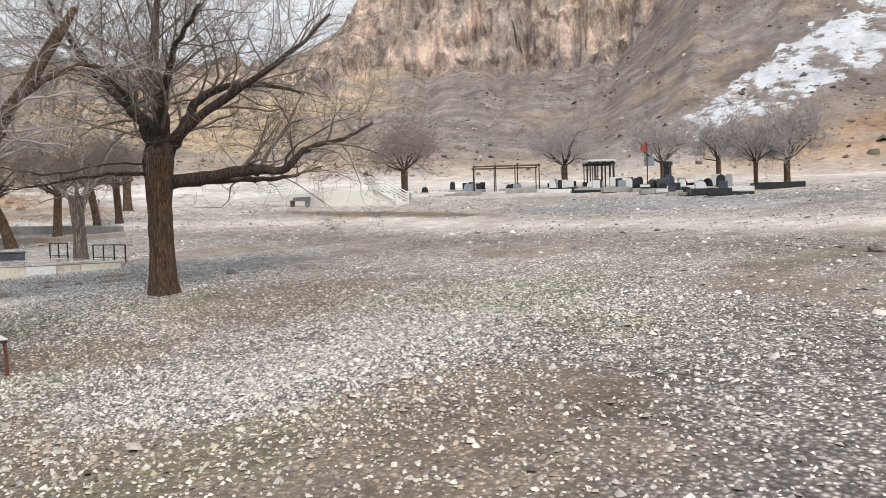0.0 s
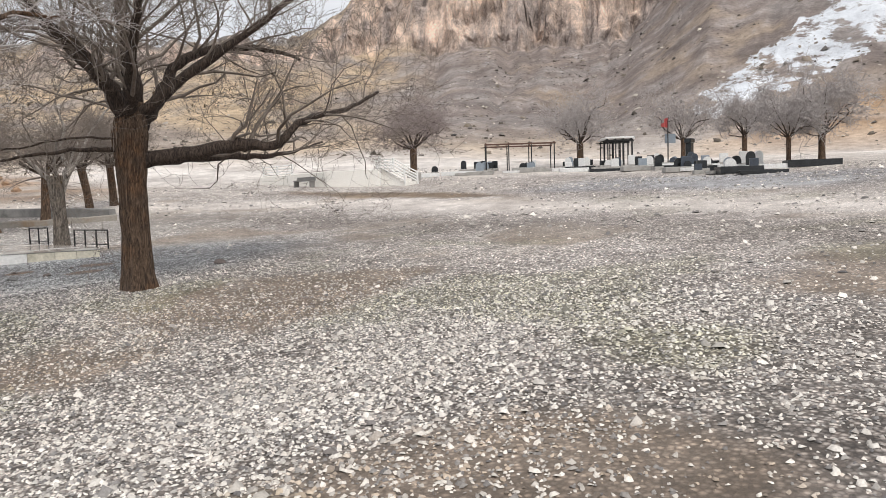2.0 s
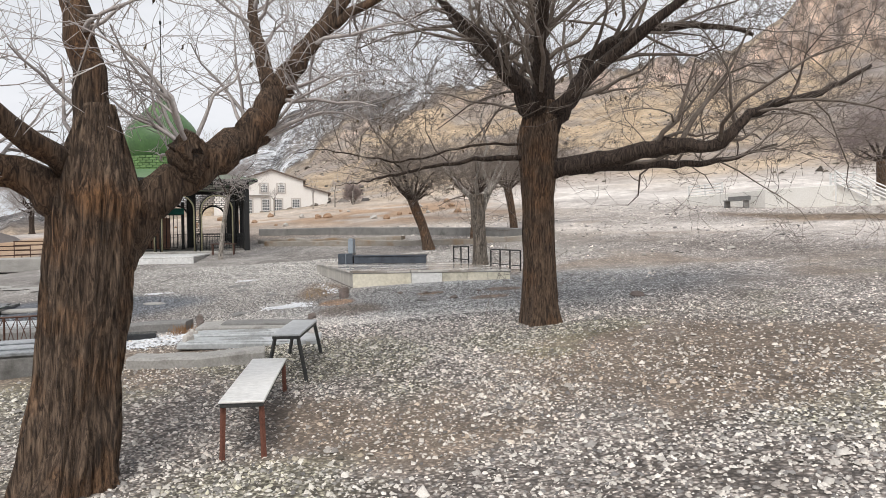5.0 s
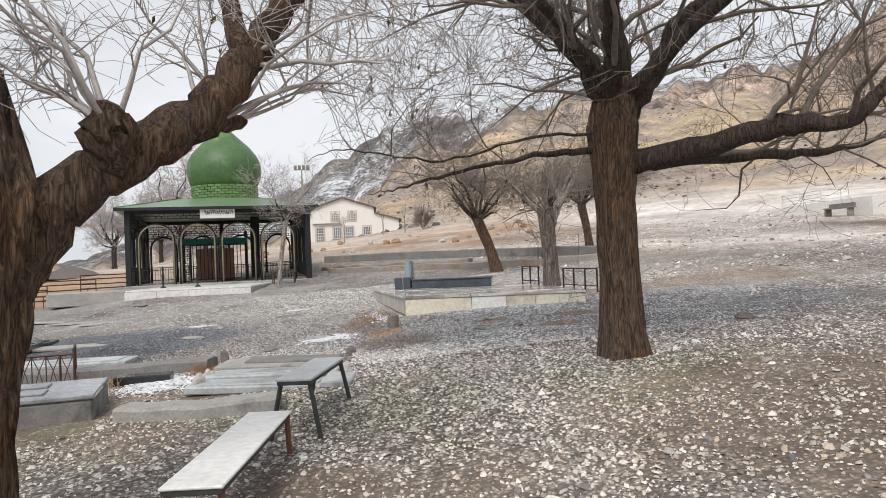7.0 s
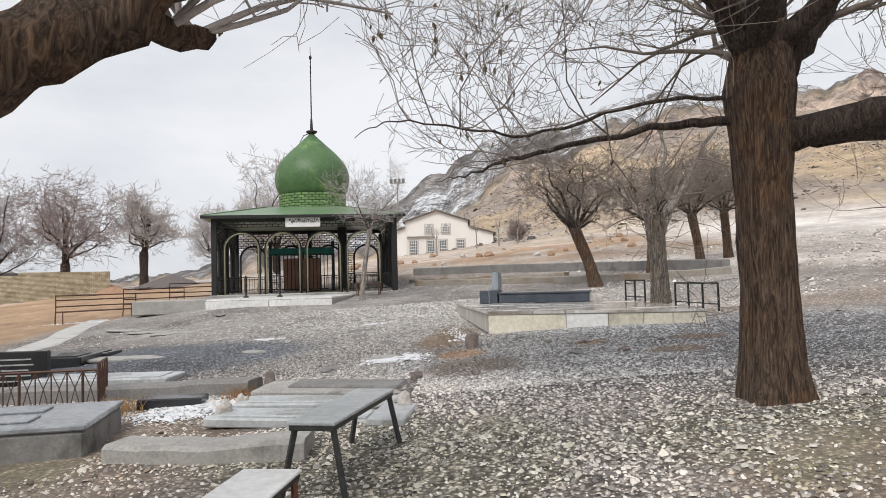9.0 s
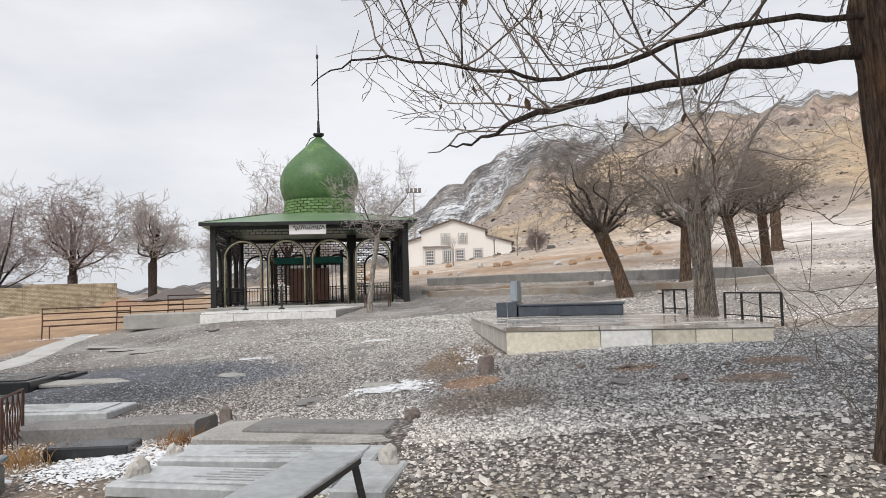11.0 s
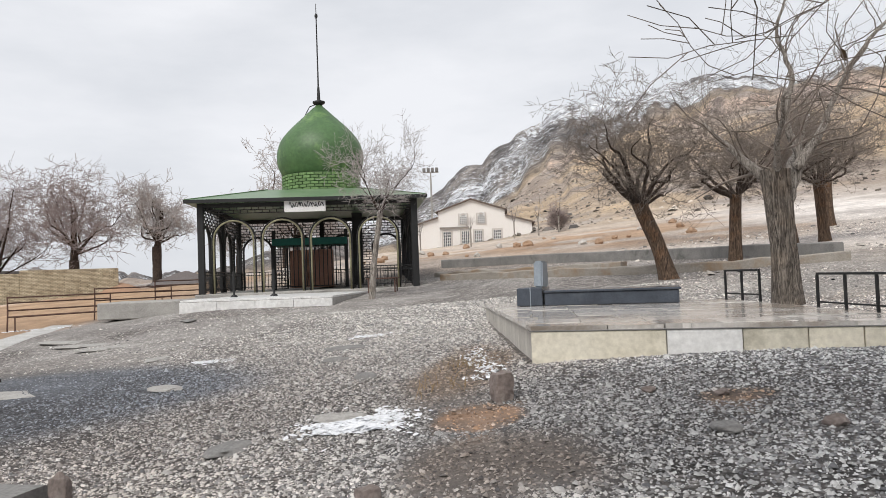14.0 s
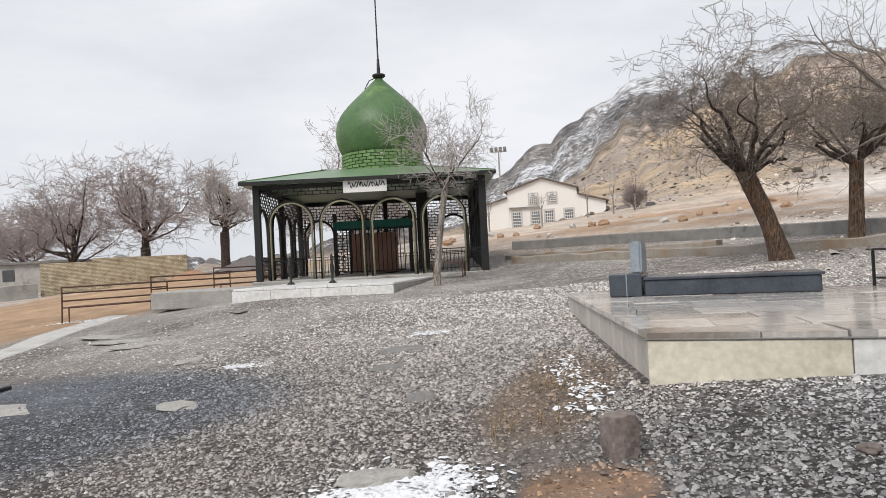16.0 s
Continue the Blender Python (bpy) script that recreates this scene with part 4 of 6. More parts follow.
    drum = mesh_ob("drum", v, f, M_GREEN, pv)
    rng = random.Random(5)
    brick = bmesh.new()
    box(0.27, 0.06, 0.095, (0, 0, 0), 0.012, bm=brick)
    shared = bpy.data.meshes.new("brick")
    brick.to_mesh(shared)
    brick.free()
    shared.materials.append(M_GREEN_LIGHT)
    for row in range(6):
        for k in range(30):
            a = 2 * math.pi * (k + 0.5 * (row % 2)) / 30
            ob = new("brick", shared)
            ob.parent = drum
            ob.matrix_local = pose(1.455 * math.cos(a), 1.455 * math.sin(a), drum_z + 0.03 + row * 0.113, 0, 0, math.degrees(a) + 90)
    # onion dome
    z0 = drum_z + 0.72
    prof = [(1.46, 0), (1.53, 0.12), (1.62, 0.4), (1.655, 0.72), (1.62, 1.02), (1.50, 1.34), (1.30, 1.62), (1.04, 1.9), (0.78, 2.14), (0.52, 2.39), (0.3, 2.6), (0.15, 2.74), (0.1, 2.82)]
    line = smooth_line([(r, 0, z) for r, z in prof], 3)
    v, f = revolve([(p.x, z0 + p.z) for p in line], 56)
    v = [(x * (1 + 0.012 * noise.noise(Vector((x, y, z)) * 1.3)), y * (1 + 0.012 * noise.noise(Vector((x, y, z)) * 1.3)), z) for x, y, z in v]
    dome = mesh_ob("dome", v, f, M_GREEN, pv, True, "weathered green onion dome")
    v, f = revolve([(0.12, z0 + 2.78), (0.24, z0 + 2.86), (0.24, z0 + 2.93), (0.07, z0 + 2.95), (0.045, z0 + 3.5), (0.03, z0 + 3.52), (0.022, z0 + 6.2), (0.06, z0 + 6.28), (0.06, z0 + 6.36), (0.015, z0 + 6.42), (0.012, z0 + 6.8)], 10)
    finial = mesh_ob("mast", v, f, M_IRON, pv, True, "slim dark mast on the dome")
    cable = rod([(0.1, 0, z0 + 2.9), (-0.35, -0.05, z0 + 2.72), (-0.52, -0.1, z0 + 2.4)], 0.02, "cable", M_IRON, pv)
    for top in (drum, dome, finial, cable):
        top.location.x += 0.24
    # sign board under the eave
    sign = part("sign_board", box(1.36, 0.05, 0.5, (-0.1, -e + 0.12, H - 0.42), 0.01), M_WHITE, pv, "white sign board with dark handwriting")
    rng = random.Random(12)
    for i in range(9):
        t = Tubes()
        x0 = -0.62 + i * 0.125
        pts = [(x0 + k * 0.028, -e + 0.085, H - 0.18 + 0.075 * math.sin(i * 2.1 + k * 1.3) + rng.uniform(-0.02, 0.03)) for k in range(6)]
        t.add(smooth_line(pts, 3), [0.013] * 16, 4)
        t.make("stroke", M_IRON, sign)
    # the tomb inside, with its green cloth
    part("tomb_grille", lattice(2.3, 1.6, 0.16, 1.6, Matrix.Translation((-0.3, 0.6, 0.1)), 0.035), M_IRON, pv)
    part("tomb_cloth", wobble(box(1.7, 1.1, 1.5, (-0.3, 1.3, 0.05), 0.03), 0.02), M_CLOTH_RED, pv, "dull red cloth round the tomb")
    part("valance", wobble(box(2.9, 1.8, 0.28, (-0.3, 1.2, 1.72), 0.03), 0.02), M_TEAL, pv, "teal green cloth valance")
    for sx in (-1.7, 1.1):
        part("tomb_post", box(0.14, 0.14, 2.3, (sx, 0.5, 0), 0.01), M_IRON, pv)
    part("pillar", box(0.42, 0.42, H, (1.55, 1.4, 0), 0.02), M_IRON, pv)
    return pv


M_CLOTH_RED = surface("faded_red_cloth", (0.28, 0.13, 0.09), (0.46, 0.27, 0.2), 3, 0.95, grain=60)
M_TEAL = surface("teal_cloth", (0.015, 0.10, 0.085), (0.03, 0.16, 0.13), 3, 0.9, grain=60)
pavilion()

# forecourt of white stone slabs
fc = thing("forecourt", pose(-3.4, 33.3, 0.42), "low white marble forecourt of large slabs", "platform")
part("base", box(4.2, 4.7, 0.79, (0, 0, -0.5), 0.015), M_CONCRETE, fc)
for i in range(5):
    for j in range(4):
        part("slab", box(0.825, 1.16, 0.05, (-1.68 + i * 0.84, -1.76 + j * 1.175, 0.294), 0.006), M_WHITE_STONE, fc)
for i in range(4):
    part("facing_slab", box(1.04, 0.04, 0.58, (-1.575 + i * 1.05, -2.372, -0.3), 0.005), M_WHITE_STONE, fc)
part("facing_slab", box(0.04, 4.6, 0.58, (-2.122, 0, -0.3), 0.005), M_WHITE_STONE, fc)
lw = thing("low_wall", pose(-7.4, 33.6, gz(-7.4, 33.6), 0, 0, 12), "low grey concrete block beside the forecourt", "wall")
part("body", wobble(box(3.0, 2.2, 0.5, (0, 0, -0.1), 0.03), 0.02), M_CONCRETE, lw)
tb = thing("side_table", pose(-0.7, 34.9, gz(-0.7, 34.9)), "small dark metal table by the shrine", "table")
part("tabletop", box(1.0, 0.5, 0.04, (0, 0, 0.44), 0.006), M_IRON_BROWN, tb)
for sx in (-0.42, 0.42):
    for sy in (-0.2, 0.2):
        part("leg", box(0.04, 0.04, 0.44, (sx, sy, 0), 0), M_IRON_BROWN, tb)
for bx, by in ((-4.9, 33.2), (-3.6, 33.0)):
    vs_ = thing("water_urn", pose(bx, by, 0.764), "slim dark metal stand on the forecourt", "stand")
    v, f = revolve([(0.11, 0), (0.1, 0.03), (0.03, 0.08), (0.045, 0.3), (0.06, 0.42), (0.03, 0.6), (0.045, 0.72), (0.012, 0.8)], 14)
    mesh_ob("stem", v, f, M_IRON, vs_, True)


# ---------------------------------------------------------------- white house
def house():
    hx, hy = -1.0, 88.5
    hz = gz(hx, hy) - 0.6
    hs = thing("house", pose(hx, hy, hz, 0, 0, 1), "cream plastered gabled house with white grilled windows", "house")
    hs.scale = (0.915, 0.915, 0.915)
    def prism(pts, y0, y1):
        n = len(pts)
        vs = [(x, y0, z) for x, z in pts] + [(x, y1, z) for x, z in pts]
        fs = [tuple(range(n)), tuple(reversed(range(n, 2 * n)))] + [((i + 1) % n, i, n + i, n + (i + 1) % n) for i in range(n)]
        return vs, fs
    v, f = prism([(-3.9, -1), (3.9, -1), (3.9, 4.45), (0, 5.75), (-3.9, 4.45)], 0, 10)
    mesh_ob("wall", v, f, M_PLASTER, hs)
    v, f = prism([(3.9, -1), (7.0, -1), (7.0, 2.85), (3.9, 3.75)], 0.004, 10)
    mesh_ob("wall", v, f, M_PLASTER, hs)
    v, f = prism([(-7.0, -1), (-3.9, -1), (-3.9, 3.75), (-7.0, 2.85)], 0.004, 10)
    mesh_ob("wall", v, f, M_PLASTER, hs)
    for s in (-1, 1):
        v, f = prism([(0, 5.78), (s * 4.2, 4.38), (s * 4.2, 4.5), (0, 5.92)][::s], -0.35, 10.3)
        mesh_ob("roof", v, f, M_ROOF, hs)
        v, f = prism([(s * 3.9, 3.78), (s * 7.35, 2.78), (s * 7.35, 2.9), (s * 3.9, 3.9)][::s], -0.35, 10.3)
        mesh_ob("roof", v, f, M_ROOF, hs)
    def window(cx, z0, w, h, arched=False):
        win = part("window", box(w + 0.36, 0.07, h + 0.34, (cx, -0.03, z0 - 0.15), 0.01), M_STONE_TRIM, hs)
        part("frame", box(w, 0.06, h, (cx, -0.075, z0), 0.01), M_WHITE, win, "white window frame")
        nx, nz = 4, 5
        for i in range(nx):
            for j in range(nz):
                if arched and j == nz - 1 and i in (0, nx - 1):
                    continue
                part("pane", box(w / nx - 0.07, 0.02, h / nz - 0.08, (cx - w / 2 + (i + 0.5) * w / nx, -0.115, z0 + j * h / nz + 0.04), 0), M_GLASS_DARK, win)
        if arched:
            t = Tubes()
            t.add([(cx + 0.5 * w * math.cos(a), -0.1, z0 + h - 0.1 + 0.32 * math.sin(a)) for a in np.linspace(0, math.pi, 9)], [0.06] * 9, 4)
            t.make("arch_trim", M_WHITE, win)
    for cx in (-0.95, 1.15):
        window(cx, 2.95, 0.85, 1.05, True)
    for cx in (-2.9, -0.75, 0.75, 2.95):
        window(cx, 0.35, 0.9, 1.75)
    part("pipe", box(0.06, 0.06, 3.2, (-3.75, -0.05, -0.2), 0), M_WHITE, hs)
    part("ledge", box(3.4, 0.35, 0.1, (-2.0, -0.17, 2.55), 0.01), M_CONCRETE, hs)


M_ROOF = surface("brown_roof_edge", (0.12, 0.09, 0.075), (0.22, 0.17, 0.14), 3, 0.85)
M_STONE_TRIM = surface("grey_stone_trim", (0.50, 0.46, 0.43), (0.62, 0.57, 0.53), 3, 0.85)
house()
mast = thing("floodlight_mast", pose(-8.6, 118, gz(-8.6, 118) - 0.5), "tall grey floodlight mast behind the house", "lamp post")
v, f = revolve([(0.22, 0), (0.16, 6), (0.1, 12.2)], 10)
mesh_ob("pole", v, f, M_CONCRETE, mast, True)
part("crossbar", box(2.4, 0.2, 0.15, (0, 0, 12.0), 0.02), M_CONCRETE, mast)
for i in range(4):
    part("floodlight", box(0.45, 0.3, 0.6, (-0.95 + i * 0.63, -0.1, 12.15), 0.05), M_CONCRETE_DARK, mast)


# ---------------------------------------------------------------- walls of the terraces and the lane
def wall_run(name, pts, height, thick, mat, label, sink=0.25, cat="wall", step_len=1.2, rough=0.03, top=None):
    """A wall that follows a line over the ground."""
    fine = []
    for (ax, ay), (bx, by) in zip(pts, pts[1:]):
        n = max(1, int(math.hypot(bx - ax, by - ay) / step_len))
        fine += [(ax + (bx - ax) * i / n, ay + (by - ay) * i / n) for i in range(n)]
    fine.append(pts[-1])
    verts, faces = [], []
    for i, (x, y) in enumerate(fine):
        ax, ay = fine[max(0, i - 1)]
        bx, by = fine[min(len(fine) - 1, i + 1)]
        d = Vector((bx - ax, by - ay)).normalized()
        nx, ny = -d.y * thick / 2, d.x * thick / 2
        g = gz(x, y)
        h = (top if top is not None else g + height) + rough * (noise.noise(Vector((x * 1.7, y * 1.7, 0))))
        c = 0.03
        verts += [(x - nx, y - ny, g - sink), (x - nx, y - ny, h - c), (x - nx * 0.8, y - ny * 0.8, h), (x + nx * 0.8, y + ny * 0.8, h), (x + nx, y + ny, h - c), (x + nx, y + ny, g - sink)]
    for i in range(len(fine) - 1):
        a, b = i * 6, i * 6 + 6
        faces += [(a + k, b + k, b + k + 1, a + k + 1) for k in range(5)]
    faces += [tuple(reversed(range(6))), tuple(len(verts) - 6 + k for k in range(6))]
    ob = mesh_ob(name, verts, faces, mat)
    return tagged(ob, label, cat)


wall_run("terrace_wall", [(0.9, 38.2), (3.2, 36.3), (5.0, 34.3), (6.9, 32.6), (8.4, 31.5), (10.1, 30.5), (11.3, 30.2)], 0.22, 0.35, M_CONCRETE_OLD, "low weathered concrete terrace wall", rough=0.12, step_len=0.5)
wall_run("terrace_wall", [(0.2, 45.3), (1.7, 44.2), (5.5, 41.4), (7.9, 38.8), (9.6, 36.0), (10.7, 33.4), (11.5, 31.2)], 0.36, 0.3, M_CONCRETE_DARK, "dark stained concrete channel wall")
wall_run("kerb", [(0.5, 40.2), (4, 38.0), (7, 36.2)], 0.16, 0.5, M_CONCRETE_OLD, "worn concrete kerb of the channel", cat="kerb", rough=0.08, step_len=0.5)
M_PALE_EDGE = surface("pale_concrete_edging", (0.40, 0.39, 0.375), (0.56, 0.55, 0.53), 2.2, 0.8, grain=30, bump=0.3, stain=(0.33, 0.31, 0.28))
wall_run("kerb", [(-10.2, 33.0), (-8.9, 29.4), (-7.9, 26.8), (-7.2, 24.6), (-6.6, 22.4)], 0.035, 0.8, M_PALE_EDGE, "flat pale concrete edging beside the lane", cat="kerb")


def brick_material():
    m, nodes, links, bsdf = material("pale_yellow_brick", 0.9)
    tc = nodes.new("ShaderNodeTexCoord")
    tex = node(nodes, "ShaderNodeTexBrick", Scale=1.0, **{"Mortar Size": 0.018, "Brick Width": 0.26, "Row Height": 0.085, "Bias": 0.1})
    tex.inputs["Color1"].default_value = (0.50, 0.43, 0.31, 1)
    tex.inputs["Color2"].default_value = (0.62, 0.55, 0.42, 1)
    tex.inputs["Mortar"].default_value = (0.27, 0.23, 0.17, 1)
    mp = node(nodes, "ShaderNodeMapping", Rotation=(radians(90), 0, 0))
    links.new(tc.outputs["Object"], mp.inputs["Vector"])
    links.new(mp.outputs[0], tex.inputs["Vector"])
    n = node(nodes, "ShaderNodeTexNoise", Scale=2.5, Detail=8.0, Roughness=0.7)
    links.new(tc.outputs["Object"], n.inputs["Vector"])
    col = mixed(nodes, links, 1.0, tex.outputs["Color"], ramp(nodes, links, n.outputs["Fac"], [(0.35, (0.6, 0.57, 0.52)), (0.65, (1.15, 1.15, 1.12))]), "MULTIPLY")
    links.new(col, bsdf.inputs["Base Color"])
    bumped(nodes, links, bsdf, tex.outputs["Fac"], -0.6, 0.02)
    return m


M_BRICK = brick_material()
bw = thing("brick_wall", pose(-26.2, 54.6, gz(-26.2, 54.6), 0, 0, 36), "pale yellow brick garden wall of uneven height", "wall")
part("wall", box(2.9, 0.3, 2.2, (-2.6, 0, -0.5), 0.02), M_BRICK, bw)
part("wall", box(5.6, 0.3, 2.4, (1.65, 0, -0.5), 0.02), M_BRICK, bw)
wall_run("mud_wall", [(-40, 40.5), (-34, 45.5), (-29.2, 51.6)], 0.9, 0.6, M_CONCRETE, "low grey mud-topped field wall", rough=0.15)
sh = thing("shed", pose(-40.5, 66, gz(-40.5, 66)), "low grey flat-roofed building behind the trees", "building")
part("wall", box(9, 6, 2.6, (0, 0, -0.3), 0.03), M_CONCRETE, sh)
part("roof", box(9.6, 6.6, 0.2, (0, 0, 2.3), 0.02), M_CONCRETE_DARK, sh)
part("window", box(1.1, 0.1, 0.9, (-1.2, -3.0, 1.0), 0.01), M_GLASS_DARK, sh)
for i, (hx, hy, hr, hh, lab, mt) in enumerate(((-19.8, 61, 2.6, 0.95, "dark heap of fine gravel by the lane", (0.13, 0.115, 0.11)), (-22.6, 57.6, 1.7, 0.7, "small heap of reddish earth by the wall", (0.32, 0.2, 0.13)))):
    rng = random.Random(70 + i)
    vs, fs = [], []
    for a in range(9):
        for k in range(28):
            t = 2 * math.pi * k / 28
            r = hr * a / 8
            h = hh * max(0, 1 - (a / 8) ** 1.2) + 0.12 * hh * noise.noise(Vector((math.cos(t) * a, math.sin(t) * a, i)))
            vs.append((hx + r * math.cos(t), hy + r * math.sin(t), gz(hx, hy) - 0.1 + h))
    for a in range(8):
        for k in range(28):
            q = (k + 1) % 28
            fs.append((a * 28 + k, (a + 1) * 28 + k, (a + 1) * 28 + q, a * 28 + q))
    tagged(mesh_ob("heap", vs, fs, surface("heap_soil", mt, [c * 1.4 for c in mt], 4, 0.95, grain=25, bump=0.8, depth=0.03), None, True), lab, "heap")


# ---------------------------------------------------------------- raised slab with the black tomb
M_PAVING = surface("wet_patched_paving", (0.58, 0.55, 0.52), (0.76, 0.73, 0.69), 1.6, 0.12, grain=14, bump=0.10, stain=(0.34, 0.29, 0.245), stain_at=0.56, vary=0.35)
M_LIMEWASH = surface("stained_yellowish_limewash", (0.74, 0.68, 0.54), (0.84, 0.79, 0.67), 1.5, 0.85, grain=16, bump=0.25, stain=(0.40, 0.37, 0.28), stain_at=0.62, vary=0.12)
M_LIMEWASH_WHITE = surface("white_patched_limewash", (0.74, 0.735, 0.715), (0.84, 0.835, 0.82), 1.5, 0.8, grain=16, bump=0.2)
M_RENDER_GREY = surface("streaked_grey_render", (0.38, 0.355, 0.32), (0.62, 0.585, 0.53), 1.4, 0.9, grain=22, bump=0.4, stain=(0.26, 0.24, 0.21), stain_at=0.62, scales=(3, 3, 0.4))
M_GRANITE = surface("dark_blue_granite", (0.035, 0.042, 0.055), (0.075, 0.088, 0.11), 3.0, 0.25, grain=60, bump=0.05, stain=(0.12, 0.13, 0.145), stain_at=0.68)
M_GRANITE_BLACK = surface("black_granite", (0.010, 0.011, 0.012), (0.028, 0.03, 0.032), 4.0, 0.2, grain=60, bump=0.05, stain=(0.06, 0.06, 0.06), stain_at=0.7)
M_STELE = surface("blue_grey_marble", (0.20, 0.235, 0.275), (0.30, 0.34, 0.38), 2.0, 0.35, grain=40, bump=0.05)
M_MARBLE_GREY = surface("grey_veined_marble", (0.36, 0.375, 0.385), (0.56, 0.58, 0.59), 2.4, 0.3, grain=16, bump=0.08, stain=(0.25, 0.255, 0.26), stain_at=0.6)
M_MARBLE_WET = surface("wet_dark_marble", (0.21, 0.225, 0.24), (0.36, 0.38, 0.40), 2.4, 0.22, grain=16, bump=0.08, stain=(0.14, 0.145, 0.15), stain_at=0.6)
M_ROUGH_STONE = surface("rough_brown_stone", (0.13, 0.105, 0.095), (0.26, 0.215, 0.195), 7.0, 0.9, grain=40, bump=0.6, depth=0.01, stain=(0.33, 0.3, 0.27))
M_PALE_STONE = surface("pale_field_stone", (0.40, 0.37, 0.34), (0.58, 0.55, 0.51), 9.0, 0.9, grain=40, bump=0.5, depth=0.008)
M_EARTH_STONE = surface("ochre_boulder", (0.30, 0.19, 0.12), (0.44, 0.30, 0.2), 3.0, 0.9, grain=20, bump=0.5, depth=0.02)
M_SNOW = surface("old_snow", (0.74, 0.76, 0.8), (0.86, 0.87, 0.9), 5, 0.7, grain=40, bump=0.5, depth=0.01)
M_BOARD = surface("white_laminate_board", (0.74, 0.725, 0.70), (0.82, 0.81, 0.79), 2.0, 0.4, grain=18, bump=0.05, stain=(0.67, 0.65, 0.62), stain_at=0.68)
M_RUST = surface("rust_red_iron", (0.13, 0.05, 0.035), (0.26, 0.11, 0.075), 12, 0.8, 0.2, grain=60, bump=0.3)
M_STEEL_DARK = surface("dark_painted_steel", (0.03, 0.032, 0.032), (0.07, 0.07, 0.068), 10, 0.6, 0.3, grain=60, bump=0.3)
M_INK = surface("pale_engraving", (0.3, 0.3, 0.3), (0.42, 0.42, 0.42), 20, 0.7)

SLAB = [(3.63, 19.72), (7.05, 19.2), (7.1, 19.9), (6.95, 22.0), (6.72, 23.95), (2.92, 25.3)]
TOP = 0.66
st = thing("raised_grave_terrace", pose(0, 0, 0), "raised terrace with wet paving and yellowish stained sides", "terrace")


def prism_z(poly, z0, z1, inset=0.0):
    c = Vector((sum(p[0] for p in poly) / len(poly), sum(p[1] for p in poly) / len(poly)))
    pts = [Vector(p) + (c - Vector(p)).normalized() * inset for p in poly]
    n = len(pts)
    vs = [(p.x, p.y, z0) for p in pts] + [(p.x, p.y, z1) for p in pts]
    fs = [tuple(reversed(range(n))), tuple(range(n, 2 * n))] + [(i, (i + 1) % n, n + (i + 1) % n, n + i) for i in range(n)]
    return vs, fs


v, f = prism_z(SLAB, -0.1, TOP - 0.045, 0.05)
mesh_ob("core", v, f, M_RENDER_GREY, st, label="streaked grey rendered core")
# crazy paving: strips of uneven slabs
rng = random.Random(4)


def inside(x, y, poly=SLAB):
    return all((bx - ax) * (y - ay) - (by - ay) * (x - ax) > 0.02 for (ax, ay), (bx, by) in zip(poly, poly[1:] + poly[:1]))


def clip_poly(piece, poly):
    for (ax, ay), (bx, by) in zip(poly, poly[1:] + poly[:1]):
        out = []
        for i, p in enumerate(piece):
            q = piece[(i + 1) % len(piece)]
            sp = (bx - ax) * (p[1] - ay) - (by - ay) * (p[0] - ax)
            sq = (bx - ax) * (q[1] - ay) - (by - ay) * (q[0] - ax)
            if sp >= 0:
                out.append(p)
            if sp * sq < 0:
                t = sp / (sp - sq)
                out.append((p[0] + (q[0] - p[0]) * t, p[1] + (q[1] - p[1]) * t))
        piece = out
        if len(piece) < 3:
            return []
    return piece


yy = 18.6
row = 0
while yy < 25.6:
    dy = rng.uniform(0.36, 0.6)
    xx = 2.6 + rng.uniform(0, 0.4)
    while xx < 7.6:
        dx = rng.uniform(0.45, 0.95)
        j = lambda: rng.uniform(-0.03, 0.03)
        piece = clip_poly([(xx + 0.008, yy + 0.008 + j()), (xx + dx - 0.008, yy + 0.008 + j()), (xx + dx - 0.008 + j(), yy + dy - 0.008), (xx + 0.008 + j(), yy + dy - 0.008)], SLAB)
        if piece:
            v, f = prism_z(piece, TOP - 0.045, TOP + rng.uniform(-0.004, 0.004))
            mesh_ob("paving_slab", v, f, M_PAVING, st)
        xx += dx
    yy += dy
# facing panels on the front
a, b = Vector(SLAB[0]), Vector(SLAB[1])
d = (b - a).normalized()
turn = math.degrees(math.atan2(d.y, d.x))
run, cuts = (b - a).length, [0, 1.28, 1.95, 2.5, 2.95, 3.45]
for i in range(len(cuts) - 1):
    m = (cuts[i] + cuts[i + 1]) / 2
    c = a + d * m
    part("facing_panel", box(cuts[i + 1] - cuts[i] - 0.008, 0.05, 0.555, (c.x, c.y + 0.02, TOP - 0.61), 0.006, turn), M_LIMEWASH_WHITE if i == 1 else M_LIMEWASH, st)
part("coping", box(run + 0.02, 0.07, 0.012, ((a.x + b.x) / 2, (a.y + b.y) / 2 + 0.02, TOP - 0.054), 0.008, turn), M_CONCRETE_DARK, st, "dark chipped coping strip")

tm = thing("black_tomb", pose(3.58, 24.2, TOP, 0, 0, -11), "dark blue granite tomb with an upright headstone slab", "tomb")
part("body", box(1.98, 0.75, 0.2, (1.42, 0, 0.002), 0.012), M_GRANITE, tm)
part("top_slab", box(2.02, 0.8, 0.035, (1.43, 0, 0.2), 0.008), M_GRANITE, tm)
part("plinth", box(0.4, 0.8, 0.28, (0.2, 0, 0.002), 0.01), M_GRANITE, tm)
part("plinth_joint", box(0.012, 0.81, 0.285, (0.215, 0, 0.004), 0), M_STELE, tm)
